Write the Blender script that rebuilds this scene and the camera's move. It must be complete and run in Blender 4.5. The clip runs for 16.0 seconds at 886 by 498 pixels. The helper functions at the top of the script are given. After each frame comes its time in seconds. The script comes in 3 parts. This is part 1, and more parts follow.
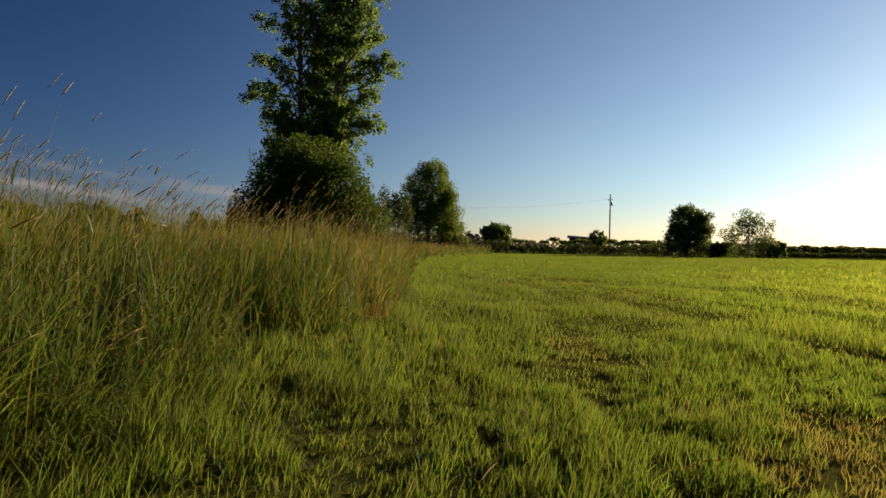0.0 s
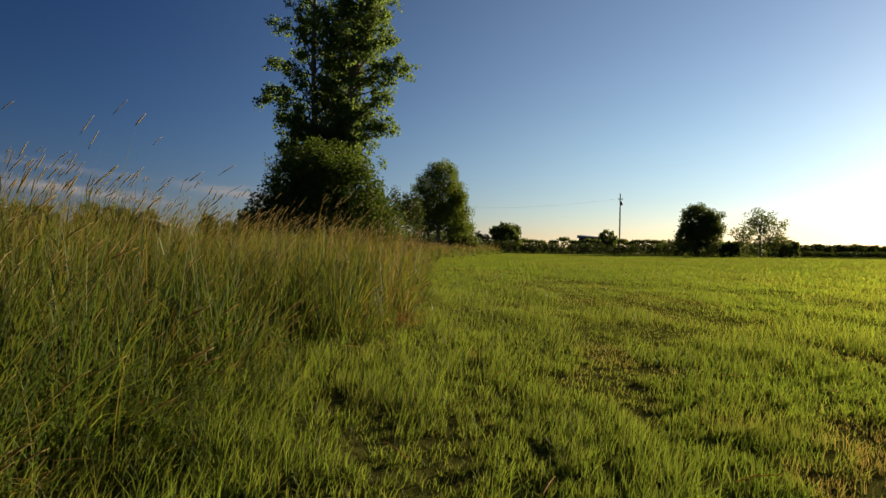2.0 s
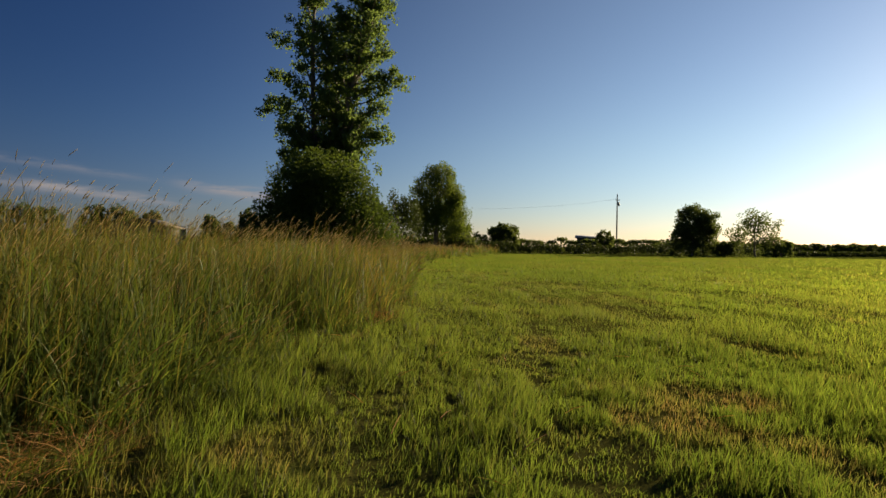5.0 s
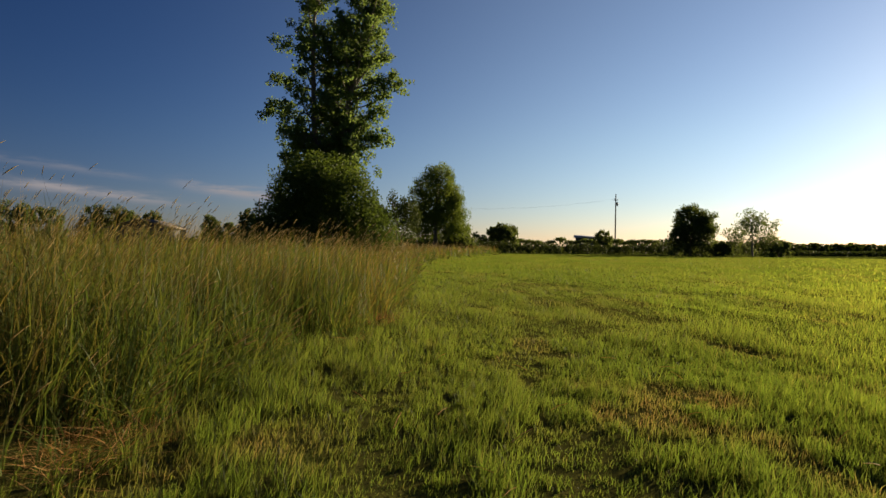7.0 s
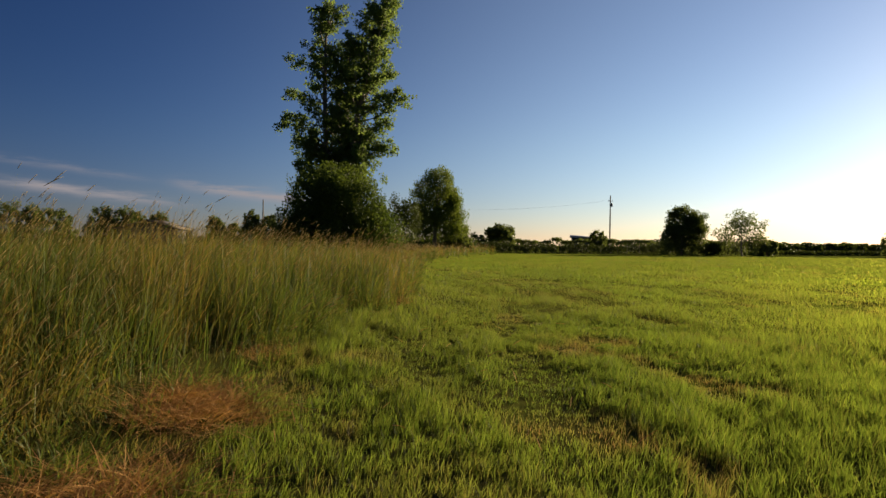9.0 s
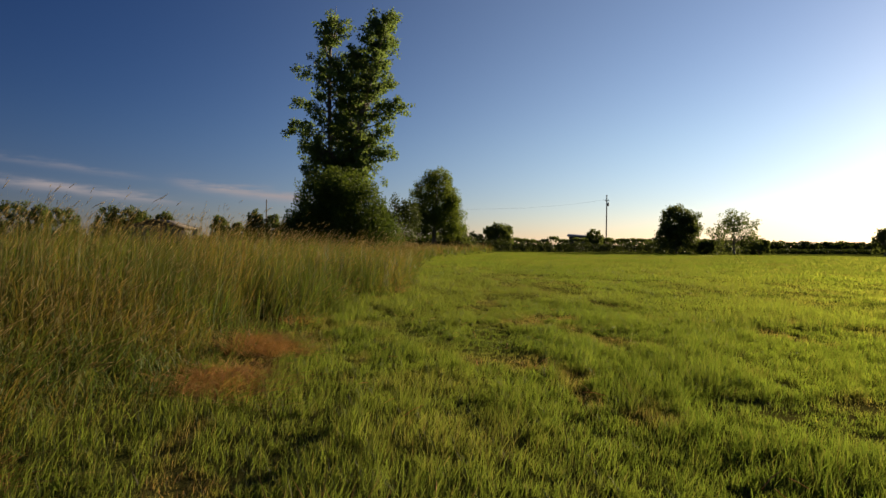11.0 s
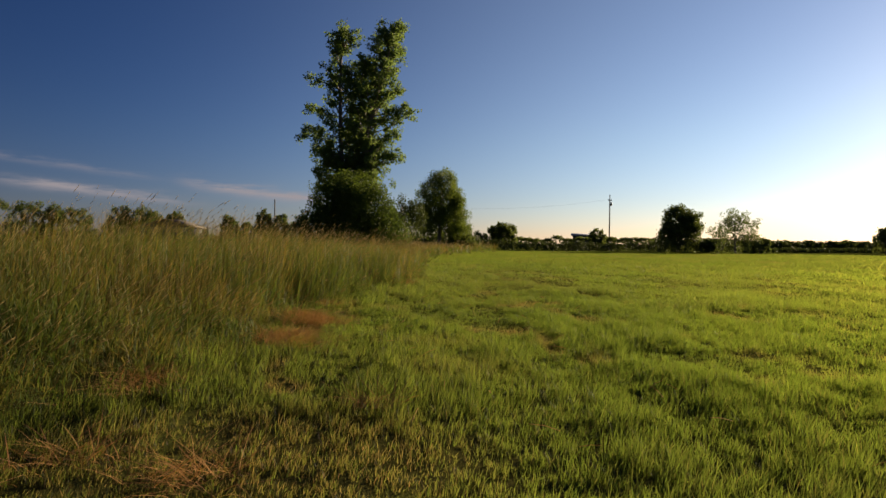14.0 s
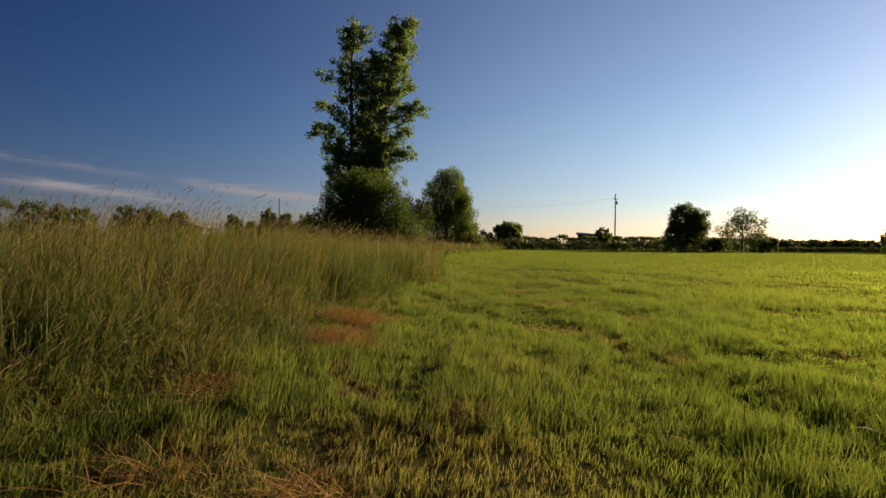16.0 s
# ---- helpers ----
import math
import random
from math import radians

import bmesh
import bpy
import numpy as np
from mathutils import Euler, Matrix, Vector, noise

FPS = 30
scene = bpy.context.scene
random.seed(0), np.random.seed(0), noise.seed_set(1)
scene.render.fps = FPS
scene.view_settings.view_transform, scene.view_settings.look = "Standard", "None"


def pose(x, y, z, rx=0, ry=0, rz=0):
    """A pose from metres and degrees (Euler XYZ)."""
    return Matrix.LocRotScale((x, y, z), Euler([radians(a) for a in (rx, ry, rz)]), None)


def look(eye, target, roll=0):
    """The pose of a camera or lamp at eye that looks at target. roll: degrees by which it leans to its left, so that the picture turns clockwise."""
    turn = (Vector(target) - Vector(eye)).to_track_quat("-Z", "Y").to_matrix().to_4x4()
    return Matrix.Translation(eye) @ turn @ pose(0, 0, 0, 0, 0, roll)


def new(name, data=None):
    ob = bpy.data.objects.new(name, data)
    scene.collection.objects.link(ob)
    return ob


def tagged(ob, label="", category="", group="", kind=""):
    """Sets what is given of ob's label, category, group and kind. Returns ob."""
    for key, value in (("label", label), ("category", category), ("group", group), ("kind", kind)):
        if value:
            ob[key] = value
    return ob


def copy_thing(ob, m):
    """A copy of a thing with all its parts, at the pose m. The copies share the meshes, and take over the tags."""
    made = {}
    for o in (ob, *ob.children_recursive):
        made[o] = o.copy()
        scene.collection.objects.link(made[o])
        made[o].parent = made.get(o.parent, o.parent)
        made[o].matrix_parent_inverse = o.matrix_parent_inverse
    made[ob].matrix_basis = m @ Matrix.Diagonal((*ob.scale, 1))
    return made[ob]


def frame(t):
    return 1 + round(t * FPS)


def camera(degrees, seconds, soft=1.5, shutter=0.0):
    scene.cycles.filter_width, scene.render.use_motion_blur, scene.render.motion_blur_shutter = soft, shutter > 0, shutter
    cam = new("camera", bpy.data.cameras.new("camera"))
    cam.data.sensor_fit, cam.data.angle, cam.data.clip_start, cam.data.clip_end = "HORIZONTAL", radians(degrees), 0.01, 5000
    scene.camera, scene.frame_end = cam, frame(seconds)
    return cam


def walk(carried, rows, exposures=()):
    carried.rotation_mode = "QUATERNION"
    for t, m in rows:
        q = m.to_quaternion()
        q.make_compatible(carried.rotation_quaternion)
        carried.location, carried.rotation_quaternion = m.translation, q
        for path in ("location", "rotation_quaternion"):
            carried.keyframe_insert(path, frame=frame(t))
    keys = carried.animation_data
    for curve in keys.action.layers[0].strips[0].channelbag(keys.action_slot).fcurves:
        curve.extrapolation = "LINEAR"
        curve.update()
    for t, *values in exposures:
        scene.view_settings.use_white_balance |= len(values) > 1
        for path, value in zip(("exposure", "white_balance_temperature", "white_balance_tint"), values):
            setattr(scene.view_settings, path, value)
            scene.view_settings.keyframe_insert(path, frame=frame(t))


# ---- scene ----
cam = camera(76.2, 16.0, soft=1.5)
METRES, EYE, TILT, LEAN, TURN = 10.0, 0.87, 0.0, 2.2, 0.0
ROWS = [
    (0.0, 0.0, 0.0, 0.0, 0.02, -0.32, -3.3),
    (0.5, -0.0023, 0.0115, 0.0008, 0.08, -0.32, -3.24),
    (1.0, -0.0093, 0.0111, 0.005, 0.32, -0.3, -3.22),
    (1.5, -0.026, 0.0003, 0.0059, 0.67, -0.34, -3.16),
    (2.0, -0.0207, -0.0109, 0.0083, 0.87, -0.4, -3.12),
    (2.5, 0.0133, -0.0195, 0.0138, 1.11, -0.41, -3.18),
    (3.0, 0.0199, -0.0241, 0.0158, 1.21, -0.42, -3.14),
    (3.5, 0.014, -0.0474, 0.0162, 1.21, -0.39, -3.12),
    (4.0, 0.0146, -0.0944, 0.0192, 1.15, -0.4, -3.09),
    (6.5, 0.0272, -0.1602, 0.0287, 0.92, -0.51, -3.02),
    (7.0, 0.022, -0.1774, 0.0324, 0.95, -0.5, -2.99),
    (7.5, 0.0122, -0.2202, 0.0345, 0.95, -0.54, -2.95),
    (8.0, 0.0113, -0.2757, 0.0341, 0.85, -0.52, -2.93),
    (8.5, 0.0129, -0.3505, 0.0334, 0.8, -0.52, -2.91),
    (9.0, 0.018, -0.4406, 0.0349, 0.81, -0.51, -2.93),
    (11.5, 0.0562, -0.6805, 0.0358, 0.98, -0.66, -2.9),
    (12.0, 0.0706, -0.7141, 0.0343, 1.19, -0.67, -2.89),
    (12.5, 0.0821, -0.7535, 0.0336, 1.28, -0.7, -2.88),
    (13.0, 0.0874, -0.7782, 0.0342, 1.32, -0.7, -2.91),
    (13.5, 0.0709, -0.798, 0.033, 1.36, -0.7, -2.89),
    (14.0, 0.0468, -0.8144, 0.0307, 1.42, -0.72, -2.89),
    (14.5, 0.0295, -0.8188, 0.0276, 1.42, -0.75, -2.9),
    (15.0, 0.0131, -0.8066, 0.0249, 1.39, -0.76, -2.88),
    (15.5, -0.0039, -0.7898, 0.0235, 1.46, -0.76, -2.87),
    (16.0, -0.0151, -0.7792, 0.0218, 1.59, -0.78, -2.86),
]
walk(cam, [(t, pose(0, 0, EYE, TILT, LEAN, TURN) @ pose(METRES * x, METRES * y, METRES * z, 90 + pitch, roll, yaw)) for t, x, y, z, yaw, pitch, roll in ROWS],
     exposures=((0.0, 1.18, 6850, 7.5), (4.0, 1.18, 6800, 9.5), (9.0, 1.23, 6800, 14.0), (16.0, 1.20, 6750, 17.0)))

# ---- light ----
SUN_AZ, SUN_EL = 48.0, 13.0
sun_dir = Vector((math.sin(radians(SUN_AZ)) * math.cos(radians(SUN_EL)), math.cos(radians(SUN_AZ)) * math.cos(radians(SUN_EL)), math.sin(radians(SUN_EL))))
sun = new("sun", bpy.data.lights.new("sun", "SUN"))
sun.data.energy, sun.data.angle, sun.data.color = 5.0, radians(0.6), (1.0, 0.83, 0.56)
sun.matrix_world = look(sun_dir * 200, (0, 0, 0))


class Nodes:
    """A short hand for building node trees."""

    def __init__(self, tree):
        self.tree = tree
        tree.nodes.clear()

    def add(self, kind, at=None, **values):
        n = self.tree.nodes.new(kind)
        for key, value in values.items():
            setattr_safe(n, key, value)
        for key, value in (at or {}).items():
            if hasattr(value, "is_linked") or hasattr(value, "links"):
                self.tree.links.new(value, n.inputs[key])
            else:
                n.inputs[key].default_value = value
        return n

    def math(self, op, a, b=0.0, c=None, clamp=False):
        at = {0: a, 1: b}
        if c is not None:
            at[2] = c
        n = self.add("ShaderNodeMath", at)
        n.operation, n.use_clamp = op, clamp
        return n.outputs[0]

    def mix(self, fac, a, b, blend="MIX"):
        n = self.tree.nodes.new("ShaderNodeMix")
        n.data_type, n.blend_type = "RGBA", blend
        for i, v in ((0, fac), (6, a), (7, b)):
            if hasattr(v, "links"):
                self.tree.links.new(v, n.inputs[i])
            elif i == 0:
                n.inputs[i].default_value = v
            else:
                n.inputs[i].default_value = (*v, 1.0)
        return n.outputs[2]

    def ramp(self, fac, lo, hi):
        n = self.tree.nodes.new("ShaderNodeMapRange")
        n.interpolation_type = "SMOOTHSTEP"
        self.tree.links.new(fac, n.inputs[0])
        n.inputs[1].default_value, n.inputs[2].default_value = lo, hi
        return n.outputs[0]

    def noise(self, scale, detail=3.0, vector=None, rough=0.5):
        n = self.add("ShaderNodeTexNoise", {"Scale": scale, "Detail": detail, "Roughness": rough})
        if vector is not None:
            self.tree.links.new(vector, n.inputs["Vector"])
        return n.outputs[0]

    def link(self, a, b):
        self.tree.links.new(a, b)


def setattr_safe(node, key, value):
    if key == "attribute_name":
        node.attribute_name = value
    elif key == "sky_type":
        node.sky_type = value


# ---- sky ----
world = bpy.data.worlds.new("evening_sky")
scene.world = world
world.use_nodes = True
N = Nodes(world.node_tree)
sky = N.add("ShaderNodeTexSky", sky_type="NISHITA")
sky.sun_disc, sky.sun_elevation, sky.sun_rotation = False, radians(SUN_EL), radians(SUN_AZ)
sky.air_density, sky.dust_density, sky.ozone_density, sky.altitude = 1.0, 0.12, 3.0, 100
way = N.add("ShaderNodeTexCoord").outputs["Generated"]
xyz = N.add("ShaderNodeSeparateXYZ", {0: way}).outputs
az = N.math("MULTIPLY", N.math("ARCTAN2", xyz[0], xyz[1]), 57.2958)
el = N.math("MULTIPLY", N.math("ARCSINE", xyz[2]), 57.2958)
flat = N.add("ShaderNodeCombineXYZ", {0: N.math("MULTIPLY", az, 0.16), 1: el}).outputs[0]
wisps = N.noise(1.5, 5.0, flat, 0.6)


def streak(start, end, height, slope, width):
    """A thin cirrus streak along a slanted line in azimuth and elevation."""
    line = N.math("ADD", N.math("MULTIPLY", az, slope), height - slope * start)
    off = N.math("DIVIDE", N.math("SUBTRACT", N.math("SUBTRACT", el, line), N.math("MULTIPLY", N.math("SUBTRACT", wisps, 0.5), 1.1)), width)
    body = N.math("POWER", 2.718, N.math("MULTIPLY", N.math("MULTIPLY", off, off), -1.0))
    ends = N.math("MULTIPLY", N.ramp(az, start - 4, start + 2), N.ramp(az, end + 4, end - 3))
    return N.math("MULTIPLY", body, ends)


clouds = N.math("ADD", streak(-38, -27, 4.45, -0.08, 0.40), N.math("MULTIPLY", streak(-24, -12, 5.0, -0.10, 0.5), 1.15))
clouds = N.math("ADD", clouds, N.math("MULTIPLY", streak(-41, -30, 6.6, -0.09, 0.3), 0.35))
clouds = N.math("MULTIPLY", clouds, N.ramp(wisps, 0.22, 0.65), clamp=True)
facing = N.add("ShaderNodeVectorMath", {0: way, 1: tuple(sun_dir)})
facing.operation = "DOT_PRODUCT"
falloff = N.math("POWER", 2.0, N.math("MULTIPLY_ADD", N.math("MAXIMUM", facing.outputs["Value"], -0.2), 1.75, -2.40))
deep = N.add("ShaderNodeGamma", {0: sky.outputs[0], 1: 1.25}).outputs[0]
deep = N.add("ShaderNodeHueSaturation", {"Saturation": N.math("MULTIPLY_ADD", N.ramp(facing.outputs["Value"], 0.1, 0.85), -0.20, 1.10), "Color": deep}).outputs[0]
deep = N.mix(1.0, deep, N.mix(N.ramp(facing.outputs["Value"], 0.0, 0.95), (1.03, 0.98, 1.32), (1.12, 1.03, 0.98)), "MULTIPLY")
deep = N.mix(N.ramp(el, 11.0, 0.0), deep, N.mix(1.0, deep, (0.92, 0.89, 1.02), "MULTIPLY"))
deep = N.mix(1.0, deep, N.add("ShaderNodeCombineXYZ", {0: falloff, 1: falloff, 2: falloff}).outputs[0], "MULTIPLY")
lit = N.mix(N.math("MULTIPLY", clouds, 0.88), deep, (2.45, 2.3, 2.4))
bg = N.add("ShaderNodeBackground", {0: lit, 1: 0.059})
N.link(bg.outputs[0], N.add("ShaderNodeOutputWorld").inputs[0])


# ---- materials ----
def material(name):
    m = bpy.data.materials.new(name)
    m.use_nodes = True
    return m, Nodes(m.node_tree)


def leafy(name, deep, light, dry, through_share=0.45, rough=0.55, spread=0.5, dryness=0.0, big=0.6, shine=0.05, forward=0.0):
    """Leaves and blades: two greens mixed per leaf and per patch, dry ones by the attribute, light passing through."""
    m, n = material(name)
    rnd = n.add("ShaderNodeNewGeometry").outputs["Random Per Island"]
    calm = n.add("ShaderNodeAttribute", attribute_name="calm").outputs["Fac"]
    rnd = n.math("MULTIPLY_ADD", n.math("SUBTRACT", rnd, 0.5), n.math("SUBTRACT", 1.0, calm), 0.5)
    where = n.add("ShaderNodeTexCoord").outputs["Object"]
    patch = n.noise(big, 3.0, where)
    fac = n.math("ADD", n.math("MULTIPLY", rnd, spread), n.math("MULTIPLY", n.math("SUBTRACT", patch, 0.3), 1.0 - spread + 0.3), clamp=True)
    col = n.mix(fac, deep, light)
    dried = n.math("ADD", n.add("ShaderNodeAttribute", attribute_name="dry").outputs["Fac"], dryness, clamp=True)
    straw = n.mix(rnd, dry, tuple(c * 0.62 for c in dry))
    col = n.mix(dried, col, straw)
    fine = n.noise(60.0, 2.0, where)
    col = n.mix(n.math("MULTIPLY", fine, 0.35), col, tuple(c * 0.5 for c in deep))
    body = n.add("ShaderNodeBsdfPrincipled", {"Base Color": col, "Roughness": rough, "Specular IOR Level": shine})
    glow = n.add("ShaderNodeBsdfTranslucent", {"Color": n.mix(0.6, col, n.mix(1.0, col, (1.5, 1.35, 0.5), "MULTIPLY"))})
    if forward:
        beam = n.add("ShaderNodeBsdfRefraction", {"Color": n.mix(1.0, col, (2.1, 1.75, 0.7), "MULTIPLY"), "Roughness": 0.85, "IOR": 1.4})
        glow = n.add("ShaderNodeMixShader", {0: forward, 1: glow.outputs[0], 2: beam.outputs[0]})
    both = n.add("ShaderNodeMixShader", {0: through_share, 1: body.outputs[0], 2: glow.outputs[0]})
    n.link(both.outputs[0], n.add("ShaderNodeOutputMaterial").inputs[0])
    return m


def solid(name, dark, light, scale, rough=0.85, bump=0.3, stretch=(1, 1, 1), metal=0.0):
    """Bark, boards, roofing, soil: two colours by grain and stains, with fine relief."""
    m, n = material(name)
    where = n.add("ShaderNodeTexCoord").outputs["Object"]
    mapped = n.add("ShaderNodeMapping", {"Vector": where, "Scale": stretch}).outputs[0]
    grain = n.noise(scale, 5.0, mapped, 0.65)
    stain = n.noise(scale * 0.13, 2.0, where)
    col = n.mix(n.math("ADD", n.math("MULTIPLY", grain, 0.7), n.math("MULTIPLY", stain, 0.4), clamp=True), dark, light)
    body = n.add("ShaderNodeBsdfPrincipled", {"Base Color": col, "Roughness": rough, "Metallic": metal})
    if bump:
        b = n.add("ShaderNodeBump", {"Strength": bump, "Distance": 0.02, "Height": grain})
        n.link(b.outputs[0], body.inputs["Normal"])
    n.link(body.outputs[0], n.add("ShaderNodeOutputMaterial").inputs[0])
    return m


M_FIELD = leafy("meadow_grass", (0.038, 0.076, 0.015), (0.152, 0.222, 0.036), (0.24, 0.160, 0.088), 0.86, 0.48, 0.55, big=0.35, shine=0.4, forward=0.24)
M_TALL = leafy("verge_grass", (0.034, 0.068, 0.013), (0.126, 0.172, 0.040), (0.290, 0.192, 0.066), 0.48, 0.5, 0.45, big=2.2, shine=0.1)
# Yellow-green foot grass, its colour lightened to stand for sun on the tufts.
M_FOOT = leafy("sunlit_foot_grass", (0.068, 0.108, 0.020), (0.195, 0.228, 0.048), (0.40, 0.27, 0.10), 0.7, 0.5, 0.5, big=1.6, shine=0.2)
M_SEED = leafy("seed_heads", (0.19, 0.15, 0.062), (0.36, 0.28, 0.12), (0.36, 0.25, 0.11), 0.35, 0.7, 0.7)
M_HAY = leafy("dry_hay", (0.20, 0.085, 0.030), (0.66, 0.40, 0.150), (0.30, 0.17, 0.07), 0.3, 0.6, 0.7)
M_POPLAR = leafy("poplar_leaves", (0.080, 0.135, 0.050), (0.185, 0.255, 0.088), (0.2, 0.16, 0.05), 0.62, 0.5, 0.6, big=0.8)
M_BUSH = leafy("bush_leaves", (0.042, 0.074, 0.016), (0.108, 0.148, 0.032), (0.2, 0.16, 0.05), 0.45, 0.5, 0.5, big=0.6)
M_TREE = leafy("tree_leaves", (0.060, 0.100, 0.020), (0.180, 0.225, 0.042), (0.2, 0.16, 0.05), 0.5, 0.5, 0.5, big=0.5)
M_FARLEAF = leafy("far_leaves", (0.060, 0.088, 0.028), (0.125, 0.155, 0.050), (0.2, 0.16, 0.05), 0.5, 0.55, 0.5, big=0.3)
M_HEDGE = leafy("hedge_leaves", (0.028, 0.046, 0.014), (0.075, 0.095, 0.026), (0.2, 0.16, 0.05), 0.3, 0.6, 0.5, big=0.3)
M_BARK = solid("bark", (0.07, 0.055, 0.04), (0.23, 0.20, 0.16), 9.0, 0.9, 0.6, (1, 1, 0.25))
M_POLE = solid("weathered_pole_wood", (0.05, 0.04, 0.03), (0.16, 0.13, 0.10), 14.0, 0.85, 0.3, (1, 1, 0.1))
M_WIRE = solid("wire_metal", (0.05, 0.05, 0.05), (0.09, 0.09, 0.09), 30.0, 0.5, 0.0, metal=0.6)
M_ROOF = solid("metal_roof", (0.28, 0.28, 0.29), (0.42, 0.42, 0.42), 3.0, 0.7, 0.1, (6, 1, 1))
M_TANROOF = solid("tan_barn_roof", (0.10, 0.082, 0.06), (0.19, 0.155, 0.115), 3.0, 0.9, 0.1, (6, 1, 1))
M_DARKWALL = solid("dark_boards", (0.035, 0.030, 0.026), (0.09, 0.078, 0.066), 4.0, 0.8, 0.2, (8, 8, 0.6))
M_GLASS = solid("dull_glass", (0.03, 0.035, 0.04), (0.06, 0.065, 0.07), 2.0, 0.1, 0.0)
M_INSUL = solid("glazed_insulator", (0.07, 0.07, 0.075), (0.12, 0.12, 0.13), 8.0, 0.6, 0.0)


def soil_material():
    """The field's ground: short grass, thatch and bare soil in patches drawn out along the mowing. The bare attribute
    also paints in shade between the near blades.
    """
    m, n = material("field_ground")
    where = n.add("ShaderNodeTexCoord").outputs["Object"]
    rows = n.add("ShaderNodeMapping", {"Vector": where, "Scale": (1.6, 0.5, 1.0)}).outputs[0]
    patch = n.noise(1.3, 4.0, rows, 0.6)
    wide = n.noise(0.09, 3.0, where)
    fine = n.noise(28.0, 4.0, where, 0.7)
    grass = n.mix(fine, (0.060, 0.095, 0.012), (0.160, 0.215, 0.024))
    grass = n.mix(n.ramp(wide, 0.35, 0.7), grass, (0.125, 0.150, 0.024))
    # Thatch brown, darkened to carry the shade in the gaps between blades.
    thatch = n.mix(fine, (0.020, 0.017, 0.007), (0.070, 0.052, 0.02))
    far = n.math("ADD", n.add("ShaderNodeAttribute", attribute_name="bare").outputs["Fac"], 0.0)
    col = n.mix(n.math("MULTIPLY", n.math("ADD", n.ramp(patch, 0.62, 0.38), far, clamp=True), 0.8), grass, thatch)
    body = n.add("ShaderNodeBsdfPrincipled", {"Base Color": col, "Roughness": 1.0, "Specular IOR Level": 0.0})
    b = n.add("ShaderNodeBump", {"Strength": 0.6, "Distance": 0.05, "Height": fine})
    n.link(b.outputs[0], body.inputs["Normal"])
    n.link(body.outputs[0], n.add("ShaderNodeOutputMaterial").inputs[0])
    return m


M_SOIL = soil_material()


# ---- shaping helpers ----
def part(name, mesh, mat, parent=None, label=""):
    """Links a mesh as one object under a thing or part."""
    ob = new(name, mesh)
    if mat is not None and not mesh.materials:
        mesh.materials.append(mat)
    if parent is not None:
        ob.parent = parent
    return tagged(ob, label)


def mesh_of(name, verts, quads=None, tris=None, attrs=None):
    """A mesh from arrays of corners, four- and three-cornered faces, and per-corner values."""
    me = bpy.data.meshes.new(name)
    verts = np.asarray(verts, np.float32)
    quads = np.zeros((0, 4), np.int32) if quads is None else np.asarray(quads, np.int32)
    tris = np.zeros((0, 3), np.int32) if tris is None else np.asarray(tris, np.int32)
    me.vertices.add(len(verts))
    me.vertices.foreach_set("co", verts.ravel())
    me.loops.add(quads.size + tris.size)
    me.loops.foreach_set("vertex_index", np.concatenate([quads.ravel(), tris.ravel()]))
    me.polygons.add(len(quads) + len(tris))
    starts = np.concatenate([np.arange(len(quads)) * 4, quads.size + np.arange(len(tris)) * 3])
    me.polygons.foreach_set("loop_start", starts.astype(np.int32))
    me.update(calc_edges=True)
    for key, values in (attrs or {}).items():
        a = me.attributes.new(key, "FLOAT", "POINT")
        a.data.foreach_set("value", np.asarray(values, np.float32))
    return me


rng = np.random.default_rng(7)


def hash2(ix, iy, seed):
    h = (ix.astype(np.int64) * 374761393 + iy.astype(np.int64) * 668265263 + seed * 974634533) & 0x7FFFFFFF
    h = ((h ^ (h >> 13)) * 1274126177) & 0x7FFFFFFF
    return ((h ^ (h >> 16)) & 0xFFFF) / 65535.0


def vnoise(x, y, seed=0):
    """Smooth value noise, 0 to 1, with cells one unit wide."""
    x, y = np.asarray(x, float), np.asarray(y, float)
    ix, iy = np.floor(x), np.floor(y)
    fx, fy = x - ix, y - iy
    fx, fy = fx * fx * (3 - 2 * fx), fy * fy * (3 - 2 * fy)
    a, b = hash2(ix, iy, seed), hash2(ix + 1, iy, seed)
    c, d = hash2(ix, iy + 1, seed), hash2(ix + 1, iy + 1, seed)
    return (a * (1 - fx) + b * fx) * (1 - fy) + (c * (1 - fx) + d * fx) * fy


def smooth(lo, hi, v):
    t = np.clip((np.asarray(v, float) - lo) / (hi - lo), 0, 1)
    return t * t * (3 - 2 * t)


# ---- the lie of the land ----
EDGE_Y = (-60, -9, -5.4, -4.6, -4.0, -3.2, -1.6, 0.0, 1.5, 2.6, 3.6, 4.6, 5.9, 8, 11, 20, 30, 45, 60, 75, 80)
EDGE_X = (-9, -3.3, -2.35, -2.05, -1.65, -1.5, -1.5, -1.4, -1.38, -1.25, -1.1, -0.92, -0.65, -0.6, -0.65, -1.1, -1.5, 0.0, 3.0, 6.0, 7.5)


def edge(y):
    """Where the mown field meets the tall verge."""
    return np.interp(y, EDGE_Y, EDGE_X)


def inside(x, y):
    """How far a place lies within the verge."""
    return edge(y) - x + 0.22 * (vnoise(np.asarray(y) * 1.1, np.asarray(x) * 0.3, 5) - 0.5)


